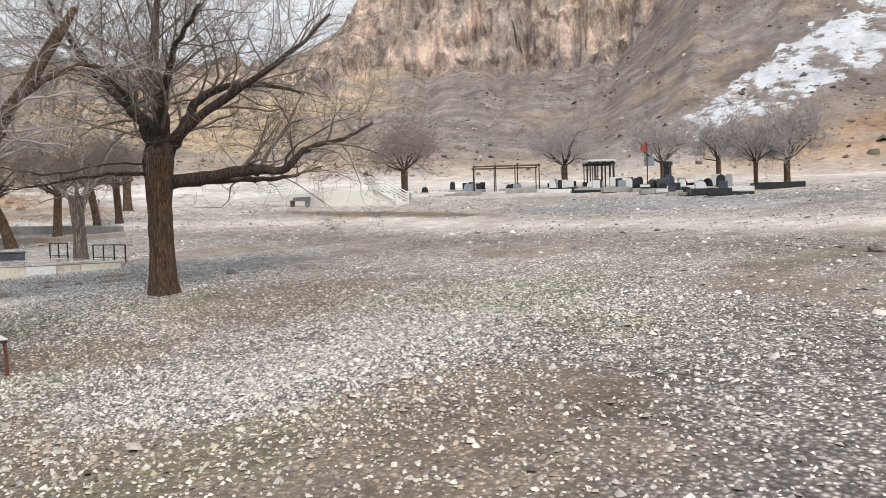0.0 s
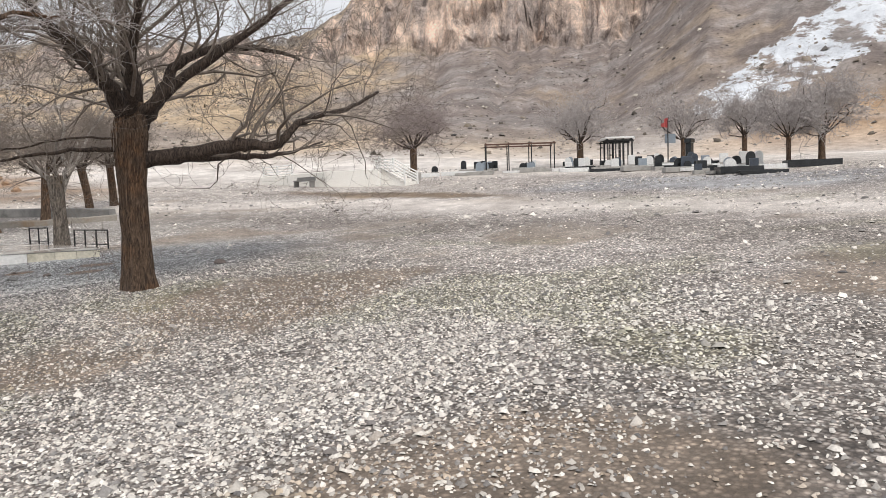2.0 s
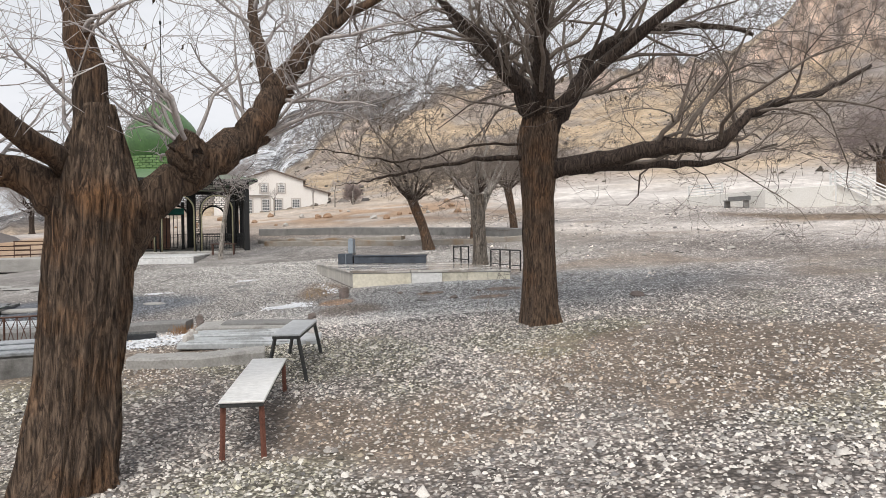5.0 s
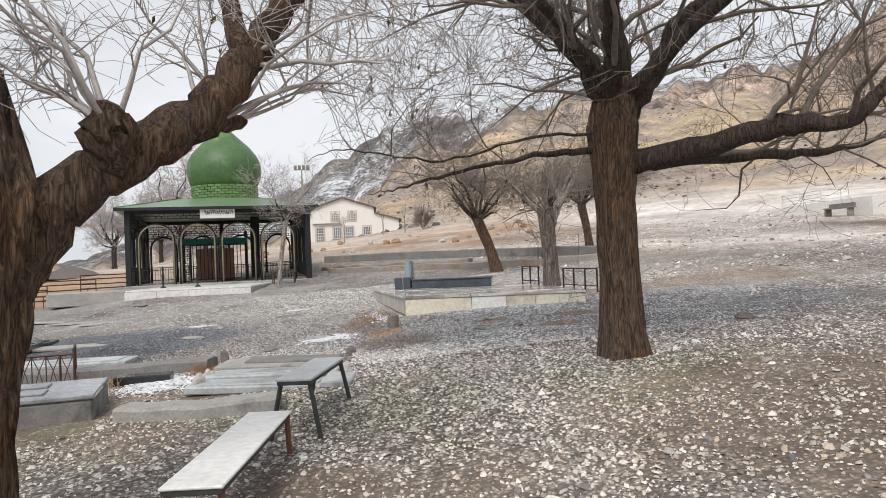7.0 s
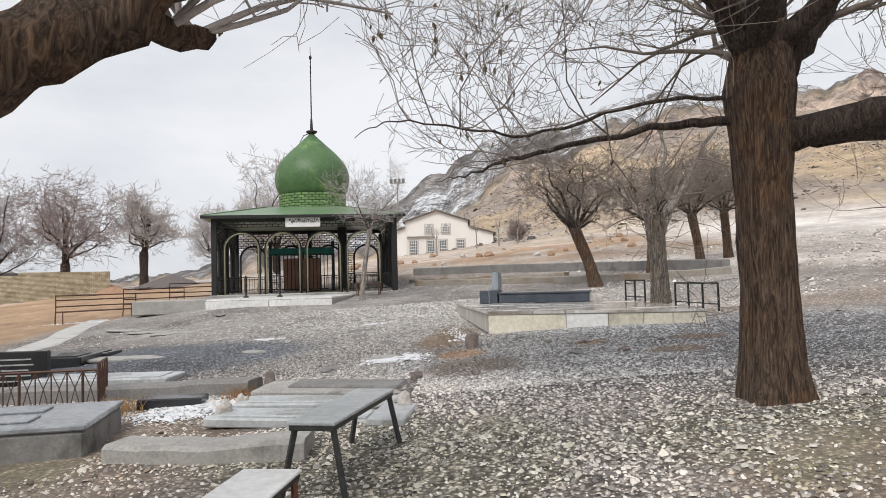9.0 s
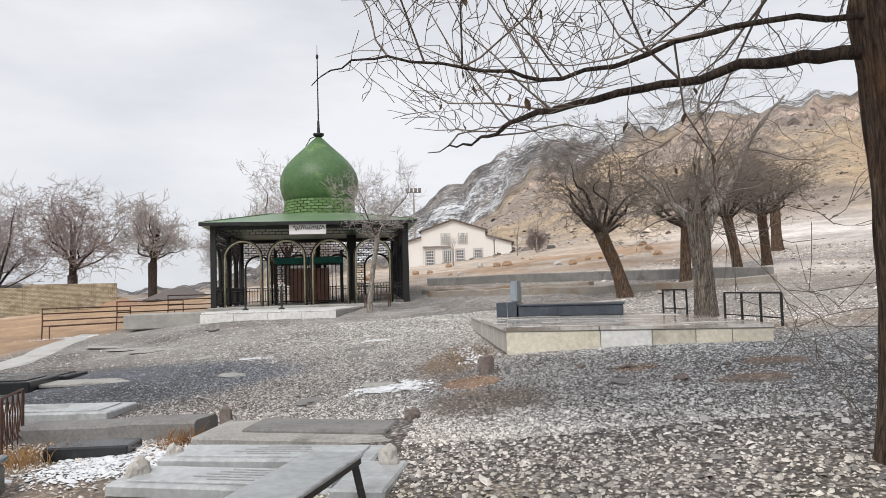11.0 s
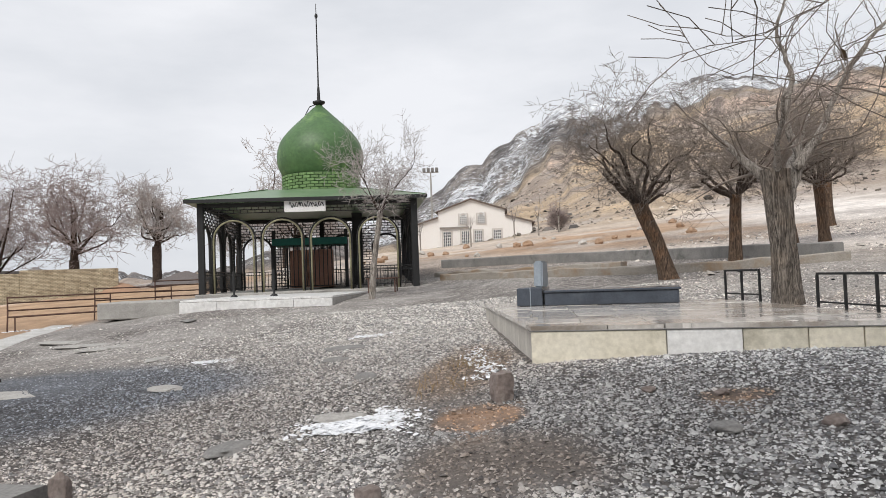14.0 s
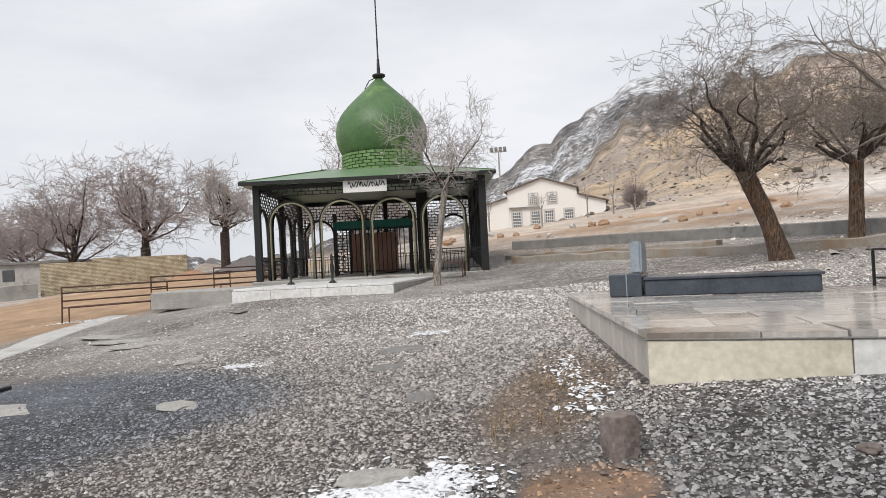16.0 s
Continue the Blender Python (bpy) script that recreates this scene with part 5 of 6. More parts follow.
bm = box(0.14, 0.62, 0.42, (0.33, 0, 0.28), 0.0)
for v_ in bm.verts:
    if v_.co.z > 0.6:
        v_.co.y *= 0.82
bmesh.ops.bevel(bm, geom=bm.edges, offset=0.025, segments=2, affect="EDGES")
part("headstone", bm, M_STELE, tm, "upright blue-grey marble headstone")


def guard_rail(x0, y0, x1, y1, n):
    gr = thing("guard_rail", pose(x0, y0, gz(x0, y0), 0, 0, math.degrees(math.atan2(y1 - y0, x1 - x0))), "low black square-tube guard rail beside the tree", "railing", "guard rails beside the tree")
    L = math.hypot(x1 - x0, y1 - y0)
    h = 0.5
    part("top_rail", box(L, 0.03, 0.03, (L / 2, 0, h - 0.03), 0), M_IRON, gr)
    part("bottom_rail", box(L, 0.02, 0.02, (L / 2, 0, 0.1), 0), M_IRON, gr)
    for i in range(n + 1):
        part("post", box(0.03, 0.03, h - 0.03 + 0.15, (i * L / n, 0, -0.15), 0), M_IRON, gr)


guard_rail(6.98, 24.95, 7.2, 23.95, 2)
guard_rail(7.5, 22.6, 7.75, 20.75, 3)


# ---------------------------------------------------------------- benches
def plank_bench(at, yaw, length, width, height, top_mat, leg_mat, label, splay, thick):
    bn = thing("bench", pose(at[0], at[1], gz(at[0], at[1]), 0, 0, yaw), label, "bench")
    part("seat", box(width, length, thick, (0, 0, height - thick), 0.006), top_mat, bn)
    part("seat_edge", box(width - 0.02, length - 0.02, 0.035, (0, 0, height - thick - 0.034), 0.004), M_STEEL_DARK, bn, "dark steel edge under the seat")
    for sx in (-1, 1):
        for sy in (-1, 1):
            t = Tubes()
            x1, y1 = sx * (width / 2 - 0.03), sy * (length / 2 - 0.06)
            t.add([(x1 + sx * splay, y1 + sy * splay * 0.4, -0.08), (x1, y1, height - thick - 0.03)], [0.022, 0.022], 4)
            t.make("leg", leg_mat, bn, smooth=False)
    return bn


plank_bench((2.165, 11.0), -3.6, 2.0, 0.36, 0.43, M_BOARD, M_RUST, "plank bench with white board seat on rusty legs", 0.015, 0.02)
plank_bench((2.5, 12.95), -9.0, 1.38, 0.32, 0.49, M_MARBLE_GREY, M_STEEL_DARK, "bench with grey marble seat on dark splayed legs", 0.10, 0.025)


def garden_bench(x, y, yaw, length):
    gb = thing("garden_bench", pose(x, y, gz(x, y), 0, 0, yaw), "brown tubular metal bench with open slatted back", "bench", "metal benches along the lane")
    for i, z in enumerate((1.0, 0.84, 0.62)):
        rod([(0, 0.0, z), (length, 0.0, z)], 0.022, "back_rail", M_IRON_BROWN, gb, 4)
    for y_ in (-0.12, -0.42):
        rod([(0, y_, 0.44), (length, y_, 0.44)], 0.022, "seat_rail", M_IRON_BROWN, gb, 4)
    for x_ in (0.02, length - 0.02):
        rod([(x_, 0.05, -0.05), (x_, 0, 0.5), (x_, 0.0, 1.0)], 0.025, "back_post", M_IRON_BROWN, gb, 4)
        rod([(x_, -0.42, -0.05), (x_, -0.42, 0.44)], 0.022, "leg", M_IRON_BROWN, gb, 4)
        rod([(x_, 0, 0.44), (x_, -0.42, 0.44)], 0.02, "brace", M_IRON_BROWN, gb, 4)


garden_bench(-11.2, 31.9, 62, 3.2)
garden_bench(-9.95, 34.2, 66, 3.0)
garden_bench(-9.4, 37.0, 60, 3.0)


# ---------------------------------------------------------------- graves near the path
def flat_grave(x, y, yaw, L, W, h, mat, label, lip=True, tilt=(0, 0), group=""):
    g = thing("grave_slab", pose(x, y, gz(x, y) - 0.03, tilt[0], tilt[1], yaw), label, "grave", group)
    part("slab", wobble(box(L, W, h + 0.03, (0, 0, 0), 0.015), 0.006, 4, x), mat, g)
    if lip:
        part("panel", box(L * 0.86, W * 0.72, 0.02, (0, 0, h + 0.026), 0.006), mat, g)
        for i in range(5):
            part("engraving", box(L * (0.2 + 0.06 * ((i * 7) % 4)), 0.018, 0.003, (0.02 * i, -W * 0.24 + i * W * 0.12, h + 0.047), 0), M_INK, g)
    return g


flat_grave(1.72, 14.55, -4, 1.65, 0.5, 0.06, M_MARBLE_GREY, "worn flat grave slab of pale grey marble", True, (1, 1))
flat_grave(1.78, 15.15, -4, 1.65, 0.48, 0.06, M_MARBLE_GREY, "worn flat grave slab with chipped edges", True, (1, 0))
flat_grave(1.85, 15.85, -4, 1.75, 0.75, 0.05, M_CONCRETE, "grave slab with a cracked dark wet surface", False, (1, 1))
flat_grave(1.95, 15.95, -4, 1.25, 0.5, 0.065, M_CONCRETE_DARK, "dark wet inset slab of the grave", False, (1, 1))
flat_grave(2.65, 14.45, -4, 0.35, 0.75, 0.05, M_MARBLE_GREY, "small pale slab beside the graves", False)
wall_run("grave_kerb", [(0.5, 13.55), (1.3, 13.42), (2.1, 13.45)], 0.13, 0.42, M_CONCRETE, "rounded crumbling concrete grave kerb", cat="kerb", step_len=0.25, rough=0.05)
wall_run("kerb", [(-3.6, 16.9), (-1.2, 16.65), (0.75, 16.35)], 0.16, 0.4, M_CONCRETE_DARK, "mossy old concrete kerb between graves", cat="kerb", step_len=0.3, rough=0.05)
bt = thing("raised_tomb", pose(-1.12, 13.9, gz(-0.5, 13.8) - 0.13, 0, 0, 14), "raised concrete tomb topped with wet grey marble", "tomb")
part("body", wobble(box(2.4, 1.25, 0.42, (0, 0, -0.05), 0.03), 0.012), M_CONCRETE_DARK, bt)
part("top", box(2.42, 1.27, 0.05, (0, 0, 0.37), 0.012), M_MARBLE_WET, bt)
for i, (px, py, sx, sy) in enumerate(((0.2, 0.25, 0.9, 0.28), (0.1, -0.25, 1.2, 0.3))):
    part("panel", box(sx, sy, 0.025, (px, py, 0.418), 0.008), M_MARBLE_WET, bt)
dk = flat_grave(0.0, 15.75, 8, 0.7, 0.35, 0.10, M_GRANITE_BLACK, "small dark stone block among dry grass", False)
flat_grave(-1.85, 17.75, 3, 2.0, 0.75, 0.14, M_MARBLE_GREY, "pale marble grave slab on a dark plinth", True)
flat_grave(-4.55, 20.45, 6, 1.9, 0.9, 0.2, M_GRANITE_BLACK, "polished black granite grave", True)
flat_grave(-4.9, 21.6, 6, 2.2, 0.9, 0.12, M_GRANITE_BLACK, "low black granite grave beyond the fence", True)
flat_grave(-3.0, 20.75, 8, 1.5, 0.6, 0.03, M_CONCRETE, "flat concrete slab sunk in dark gravel", False)
hd = thing("headstone", pose(-3.05, 17.6, gz(-3.05, 17.6), 0, 0, 10), "black granite headstone with pale inscription", "headstone")
part("base", box(1.0, 0.35, 0.14, (0, 0, -0.05), 0.01), M_GRANITE_BLACK, hd)
part("stone", box(0.85, 0.14, 0.5, (0, 0, 0.09), 0.012), M_GRANITE_BLACK, hd)
for i in range(5):
    part("inscription", box(0.5 - 0.07 * (i % 3), 0.006, 0.02, (0.0, -0.074, 0.17 + i * 0.075), 0), M_INK, hd)


def fancy_fence(x0, y0, x1, y1, h=0.52):
    L = math.hypot(x1 - x0, y1 - y0)
    fe = thing("grave_fence", pose(x0, y0, gz((x0 + x1) / 2, (y0 + y1) / 2), 0, 0, math.degrees(math.atan2(y1 - y0, x1 - x0))), "rusty wrought-iron grave fence with pointed lattice bars", "fence", "fences round the graves")
    rod([(0, 0, h), (L, 0, h)], 0.014, "top_rail", M_IRON_BROWN, fe, 4)
    rod([(0, 0, 0.08), (L, 0, 0.08)], 0.012, "bottom_rail", M_IRON_BROWN, fe, 4)
    n = int(L / 0.16)
    for i in range(n + 1):
        x = i * L / n
        rod([(x, 0, -0.1), (x, 0, h)], 0.008 if i % 4 else 0.016, "bar", M_IRON_BROWN, fe, 4)
        if i < n:
            w = L / n
            rod([(x, 0, h), (x + w * 0.5, 0.0, h * 0.62), (x + w * 0.25, 0, h * 0.3), (x + w * 0.5, 0, 0.08)], 0.006, "scroll", M_IRON_BROWN, fe, 4)
            rod([(x + w, 0, h), (x + w * 0.5, 0.0, h * 0.62), (x + w * 0.75, 0, h * 0.3), (x + w * 0.5, 0, 0.08)], 0.006, "scroll", M_IRON_BROWN, fe, 4)


fancy_fence(-3.7, 15.2, -0.95, 15.9)
fancy_fence(-0.95, 15.9, -1.2, 16.55)


def rock(x, y, s, mat, label, seed, name="stone", up=1.0, sink=0.25, lean=0, block=0.35):
    bm = bmesh.new()
    bmesh.ops.create_icosphere(bm, subdivisions=3, radius=1)
    for v in bm.verts:
        n = noise.noise(v.co * 1.1 + Vector((seed * 3.7, seed, 0))) * 0.45 + noise.noise(v.co * 3 + Vector((seed, 0, seed))) * 0.14
        c = Vector((round(v.co.x * 1.6) / 1.6, round(v.co.y * 1.6) / 1.6, round(v.co.z * 1.6) / 1.6))
        k = max(abs(v.co.x), abs(v.co.y), abs(v.co.z))
        c = c.lerp(v.co / k * 0.85, min(1, block))
        v.co = v.co.lerp(c, block) * (1 + n * (1.2 - block))
    bmesh.ops.scale(bm, vec=(s[0] / 2, s[1] / 2, s[2] / 2), verts=bm.verts)
    ob = part(name, bm, mat)
    ob.matrix_world = pose(x, y, gz(x, y) + s[2] * (0.5 - sink), lean, lean * 0.5, seed * 37 % 180)
    return tagged(ob, label, "stone")


rock(3.36, 18.25, (0.21, 0.18, 0.3), M_ROUGH_STONE, "upright rough brown stone marking a grave", 3, "marker_stone", sink=0.2, block=0.85)
rock(0.9, 16.45, (0.14, 0.1, 0.28), M_ROUGH_STONE, "thin upright stone at the head of graves", 5, "marker_stone", sink=0.2, block=0.7)
rock(2.72, 16.2, (0.15, 0.13, 0.12), M_ROUGH_STONE, "squat grey stone beside the cracked slab", 6, "marker_stone", sink=0.2, block=0.75)
rock(1.0, 14.6, (0.2, 0.16, 0.28), M_PALE_STONE, "pale upright boulder at a grave's end", 7, "marker_stone", sink=0.2)
rock(0.98, 15.2, (0.14, 0.13, 0.2), M_PALE_STONE, "white rounded stone leaning on the slab", 8, "marker_stone", sink=0.15)
rock(2.72, 14.75, (0.16, 0.14, 0.2), M_PALE_STONE, "pale stone beside the marble bench", 9, "marker_stone")
for i, (x, y, s) in enumerate(((5.3, 16.95, 0.15), (4.9, 17.8, 0.12), (5.9, 17.5, 0.11), (8.1, 15.3, 0.24), (7.0, 16.6, 0.13), (14.3, 3.6, 0.35), (4.45, 18.05, 0.12))):
    rock(x, y, (s, s * 0.8, s * 0.5), M_ROUGH_STONE, "dark field stone lying in the gravel", 20 + i, "field_stone")
for i, (x, y, L, W) in enumerate(((2.08, 18.15, 0.5, 0.34), (1.45, 17.5, 0.55, 0.3), (1.9, 20.0, 0.4, 0.25), (-0.6, 20.6, 0.7, 0.4), (1.05, 22.9, 0.9, 0.45), (1.15, 21.7, 0.5, 0.3), (-2.2, 23.5, 0.8, 0.35), (-4.4, 29.2, 0.9, 0.4), (-6.3, 27.2, 1.6, 0.8), (-5.2, 26.2, 1.5, 0.7), (-4.3, 25.4, 1.2, 0.6), (4.7, 17.0, 0.3, 0.2))):
    tagged(rock(x, y, (L * 0.8, W * 0.9, 0.075), M_CONCRETE if L >= 1.2 or i % 3 == 0 else M_CONCRETE_DARK, "old flat stone half sunk in gravel", 40 + i, "flat_stone", sink=0.42, block=0.45), group="sunken flat stones")


# ---------------------------------------------------------------- hillside graveyard
rng = random.Random(77)


def grave_stone(x, y, w, h, mat, arched, yaw):
    g = thing("gravestone", pose(x, y, gz(x, y), 0, 0, yaw), "upright gravestone with rounded top on a plinth" if arched else "square upright gravestone on a plinth", "gravestone", "gravestones on the slope")
    part("plinth", box(w * 1.25, 0.45, 0.25, (0, 0, -0.05), 0.01), M_CONCRETE, g)
    if arched:
        n = 10
        pts = [(-w / 2, 0.2), (w / 2, 0.2)] + [(w / 2 * math.cos(math.pi * i / n), h - w / 2 + w / 2 * math.sin(math.pi * i / n) * 1.1) for i in range(n + 1)]
        vs = [(px, -0.08, pz) for px, pz in pts] + [(px, 0.08, pz) for px, pz in pts]
        k = len(pts)
        fs = [tuple(range(k)), tuple(reversed(range(k, 2 * k)))] + [((i + 1) % k, i, k + i, k + (i + 1) % k) for i in range(k)]
        mesh_ob("stone", vs, fs, mat, g)
    else:
        part("stone", box(w, 0.16, h - 0.2, (0, 0, 0.2), 0.02), mat, g)


mats = [M_GRANITE_BLACK, M_GRANITE_BLACK, M_GRANITE, M_STELE, M_GRANITE_BLACK, M_WHITE_STONE]
for i in range(62):
    u = i / 61
    x = 33 + 6.5 * math.sin(math.pi * min(1, u * 1.1)) + rng.uniform(0, 6)
    y = 37.5 - 22.0 * u + rng.uniform(-0.8, 0.8)
    grave_stone(x, y, rng.uniform(0.36, 0.52), rng.uniform(0.5, 0.85), mats[rng.randrange(6)], rng.random() < 0.6, -50 + rng.uniform(-8, 8))
for i in range(34):
    u = i / 33
    x = 32.5 + 5.5 * math.sin(math.pi * min(1, u * 1.1)) + rng.uniform(0, 5)
    y = 36 - 22.5 * u
    flat_grave(x, y, -50 + rng.uniform(-6, 6), rng.uniform(1.6, 2.4), rng.uniform(0.7, 1.0), rng.uniform(0.12, 0.3), [M_WHITE_STONE, M_CONCRETE, M_GRANITE_BLACK][rng.randrange(3)], "low box grave on the slope", False, (0, 0), "box graves on the slope")


def pergola(x, y, yaw, L, D, h, mat, label, roof=None):
    p = thing("pergola", pose(x, y, gz(x, y), 0, 0, yaw), label, "pergola")
    for i in range(4):
        for sy in (-D / 2, D / 2):
            part("post", box(0.07, 0.07, h + 0.3, (-L / 2 + i * L / 3, sy, -0.3), 0), M_IRON, p)
    for sy in (-D / 2, D / 2):
        part("beam", box(L + 0.2, 0.1, 0.1, (0, sy, h), 0), mat, p)
    for i in range(4):
        part("crossbeam", box(0.07, D, 0.07, (-L / 2 + i * L / 3, 0, h + 0.1), 0), mat, p)
    if roof:
        part("roof", box(L + 0.3, D + 0.3, 0.12, (0, 0, h + 0.17), 0.01), roof, p)


pergola(39.5, 33.5, -46, 4.6, 2.2, 1.75, M_IRON_BROWN, "dark iron pergola frame over graves")
pergola(46.5, 30.2, -48, 2.0, 1.6, 1.7, M_IRON, "small iron canopy with a pale roof", M_WHITE)
pergola(44.2, 28.6, -48, 1.6, 1.4, 1.8, M_IRON, "small iron canopy with a pale sheet roof", M_WHITE)
fl = thing("flag_pole", pose(45.0, 25.3, gz(45.0, 25.3)), "flag pole with a small red flag and grey board", "flag pole")
rod([(0, 0, -0.3), (0, 0, 3.0)], 0.04, "pole", M_IRON, fl, 8)
bm = bmesh.new()
bmesh.ops.create_grid(bm, x_segments=10, y_segments=6, size=0.5)
for v_ in bm.verts:
    v_.co = Vector((v_.co.x * 0.8 - 0.4, 0.1 * math.sin(v_.co.x * 7) + 0.02, 2.72 + v_.co.y * (0.7 + 0.8 * v_.co.x) * 0.6 + 0.1 * math.sin(v_.co.x * 4)))
bmesh.ops.solidify(bm, geom=bm.faces[:], thickness=0.01)
part("flag", bm, surface("red_flag_cloth", (0.5, 0.09, 0.09), (0.64, 0.16, 0.15), 5, 0.9), fl)
part("board", box(0.7, 0.06, 0.6, (0.3, 0, 1.5), 0.01, -45), M_STELE, fl)
pl = thing("stone_pillar", pose(45.8, 24.2, gz(45.8, 24.2)), "dark stone memorial pillar", "pillar")
part("shaft", box(0.4, 0.4, 1.6, (0, 0, -0.2), 0.03), M_GRANITE_BLACK, pl)
part("cap", box(0.6, 0.5, 0.3, (0, 0, 1.4), 0.05), M_GRANITE_BLACK, pl)

# cream retaining wall with steps and white railings
M_CREAM = surface("cream_rendered_wall", (0.82, 0.78, 0.72), (0.88, 0.85, 0.80), 1.0, 0.9, grain=14, bump=0.15, stain=(0.52, 0.46, 0.39), stain_at=0.68)
ax, ay = 25.15, 35.9
zt = gz(ax, ay)
rw = thing("retaining_wall", pose(ax, ay, zt, 0, 0, -68), "cream rendered retaining wall with steps and white railings", "wall")
part("wall", box(3.4, 0.3, 1.5, (1.7, 0.15, -0.6), 0.02), M_CREAM, rw)
part("terrace_fill", box(3.9, 4.0, 1.3, (2.0, 2.3, -0.5), 0.02), M_CONCRETE, rw)
wing = box(7.2, 0.3, 1.5, (3.6, -0.15, -0.6), 0.02)
wing.transform(Matrix.Rotation(radians(160), 4, "Z"))
part("wing_wall", wing, M_CREAM, rw)
for i in range(5):
    part("step", box(0.3, 1.5, 0.18 * (5 - i) + 0.3, (3.55 + i * 0.3, 0.95, -0.3), 0.01), M_CREAM, rw)
for k in range(4):
    rod([(3.4, 0.12, 1.02 + k * 0.17), (4.95, 0.12, 0.2 + k * 0.17)], 0.035, "hand_rail", M_WHITE, rw, 4)
    rod([(3.4, 1.75, 1.02 + k * 0.17), (4.95, 1.75, 0.2 + k * 0.17)], 0.035, "hand_rail", M_WHITE, rw, 4)
    rod([(2.3, 1.75, 1.02 + k * 0.17), (3.4, 1.75, 1.02 + k * 0.17)], 0.035, "hand_rail", M_WHITE, rw, 4)
    rod([(-3.6, 1.6, 1.0 + k * 0.17), (-6.7, 2.75, 1.0 + k * 0.17)], 0.035, "hand_rail", M_WHITE, rw, 4)
for px, py, ph in ((2.3, 1.75, 1.6), (3.4, 1.75, 1.6), (3.4, 0.12, 1.6), (4.95, 0.12, 0.8), (4.95, 1.75, 0.8), (-3.6, 1.6, 1.55), (-5.15, 2.17, 1.55), (-6.7, 2.75, 1.55)):
    part("rail_post", box(0.08, 0.08, ph, (px, py, 0), 0), M_WHITE, rw)
ib = thing("iron_bench", pose(24.35, 37.1, gz(24.35, 37.1), 0, 0, -75), "small dark iron bench beside the cream wall", "bench")
part("seat", box(1.4, 0.4, 0.05, (0, 0, 0.36), 0), M_CONCRETE_DARK, ib)
part("backrest", box(1.4, 0.05, 0.2, (0, 0.2, 0.4), 0), M_CONCRETE_DARK, ib)
for sx in (-0.6, 0.6):
    part("leg", box(0.05, 0.4, 0.36, (sx, 0, 0), 0), M_CONCRETE_DARK, ib)

# boulders on the earth bank before the house
rng = random.Random(90)
for i in range(26):
    x, y = -9 + 25 * ((i * 7) % 26) / 26 + rng.uniform(-0.3, 0.3), rng.uniform(50, 68)
    k = rng.uniform(0.25, 0.7) if i else 1.3
    rock(x, y, (k, k * 0.8, k * 0.7), M_EARTH_STONE if i % 3 else M_PALE_STONE, "rough boulder on the bare earth bank", 100 + i, "boulder")


# ---------------------------------------------------------------- loose stones and snow
def octa_scatter(name, pts, sizes, cols, mat, label, category, seed, flat=0.95):
    """Thousands of small angular stones in one mesh."""
    rng = np.random.default_rng(seed)
    n = len(pts)
    ring = [(math.cos(k * 1.2566), math.sin(k * 1.2566), 0) for k in range(5)]
    base = np.array(ring + [(0.4, 0.42, 0.95), (-0.42, -0.45, 0.9)], float)
    tris = np.array([(0, 1, 5), (1, 2, 5), (2, 6, 5), (2, 3, 6), (3, 4, 6), (4, 5, 6), (4, 0, 5)])
    v = np.repeat(base[None], n, 0) * (1 + rng.uniform(-0.2, 0.2, (n, 7, 1)))
    v = v + rng.uniform(-0.2, 0.2, (n, 7, 3)) * np.array((1, 1, 0.5))
    a = rng.uniform(0, 2 * np.pi, n)
    stretch = np.stack([np.ones(n), rng.uniform(0.55, 1, n), rng.uniform(0.45, 0.95, n) * flat], -1)
    v = v * stretch[:, None, :] * sizes[:, None, None]
    tilt = rng.uniform(-0.35, 0.35, (n, 2))
    v[:, :, 2] += v[:, :, 0] * tilt[:, :1] + v[:, :, 1] * tilt[:, 1:]
    ca, sa = np.cos(a)[:, None], np.sin(a)[:, None]
    x, y = v[:, :, 0] * ca - v[:, :, 1] * sa, v[:, :, 0] * sa + v[:, :, 1] * ca
    v[:, :, 0], v[:, :, 1] = x, y
    v += pts[:, None, :]
    faces = (tris[None] + np.arange(n)[:, None, None] * 7).reshape(-1, 3)
    me = bpy.data.meshes.new(name)
    me.vertices.add(n * 7)
    me.vertices.foreach_set("co", v.ravel())
    me.loops.add(len(faces) * 3)
    me.loops.foreach_set("vertex_index", faces.ravel().astype(np.int32))
    me.polygons.add(len(faces))
    me.polygons.foreach_set("loop_start", np.arange(len(faces), dtype=np.int32) * 3)
    me.update(calc_edges=True)
    me.shade_smooth()
    me.materials.append(mat)
    colour_layer(me, "tint", np.repeat(cols, 7, 0))
    return tagged(new(name, me), label, category, "", "stuff")


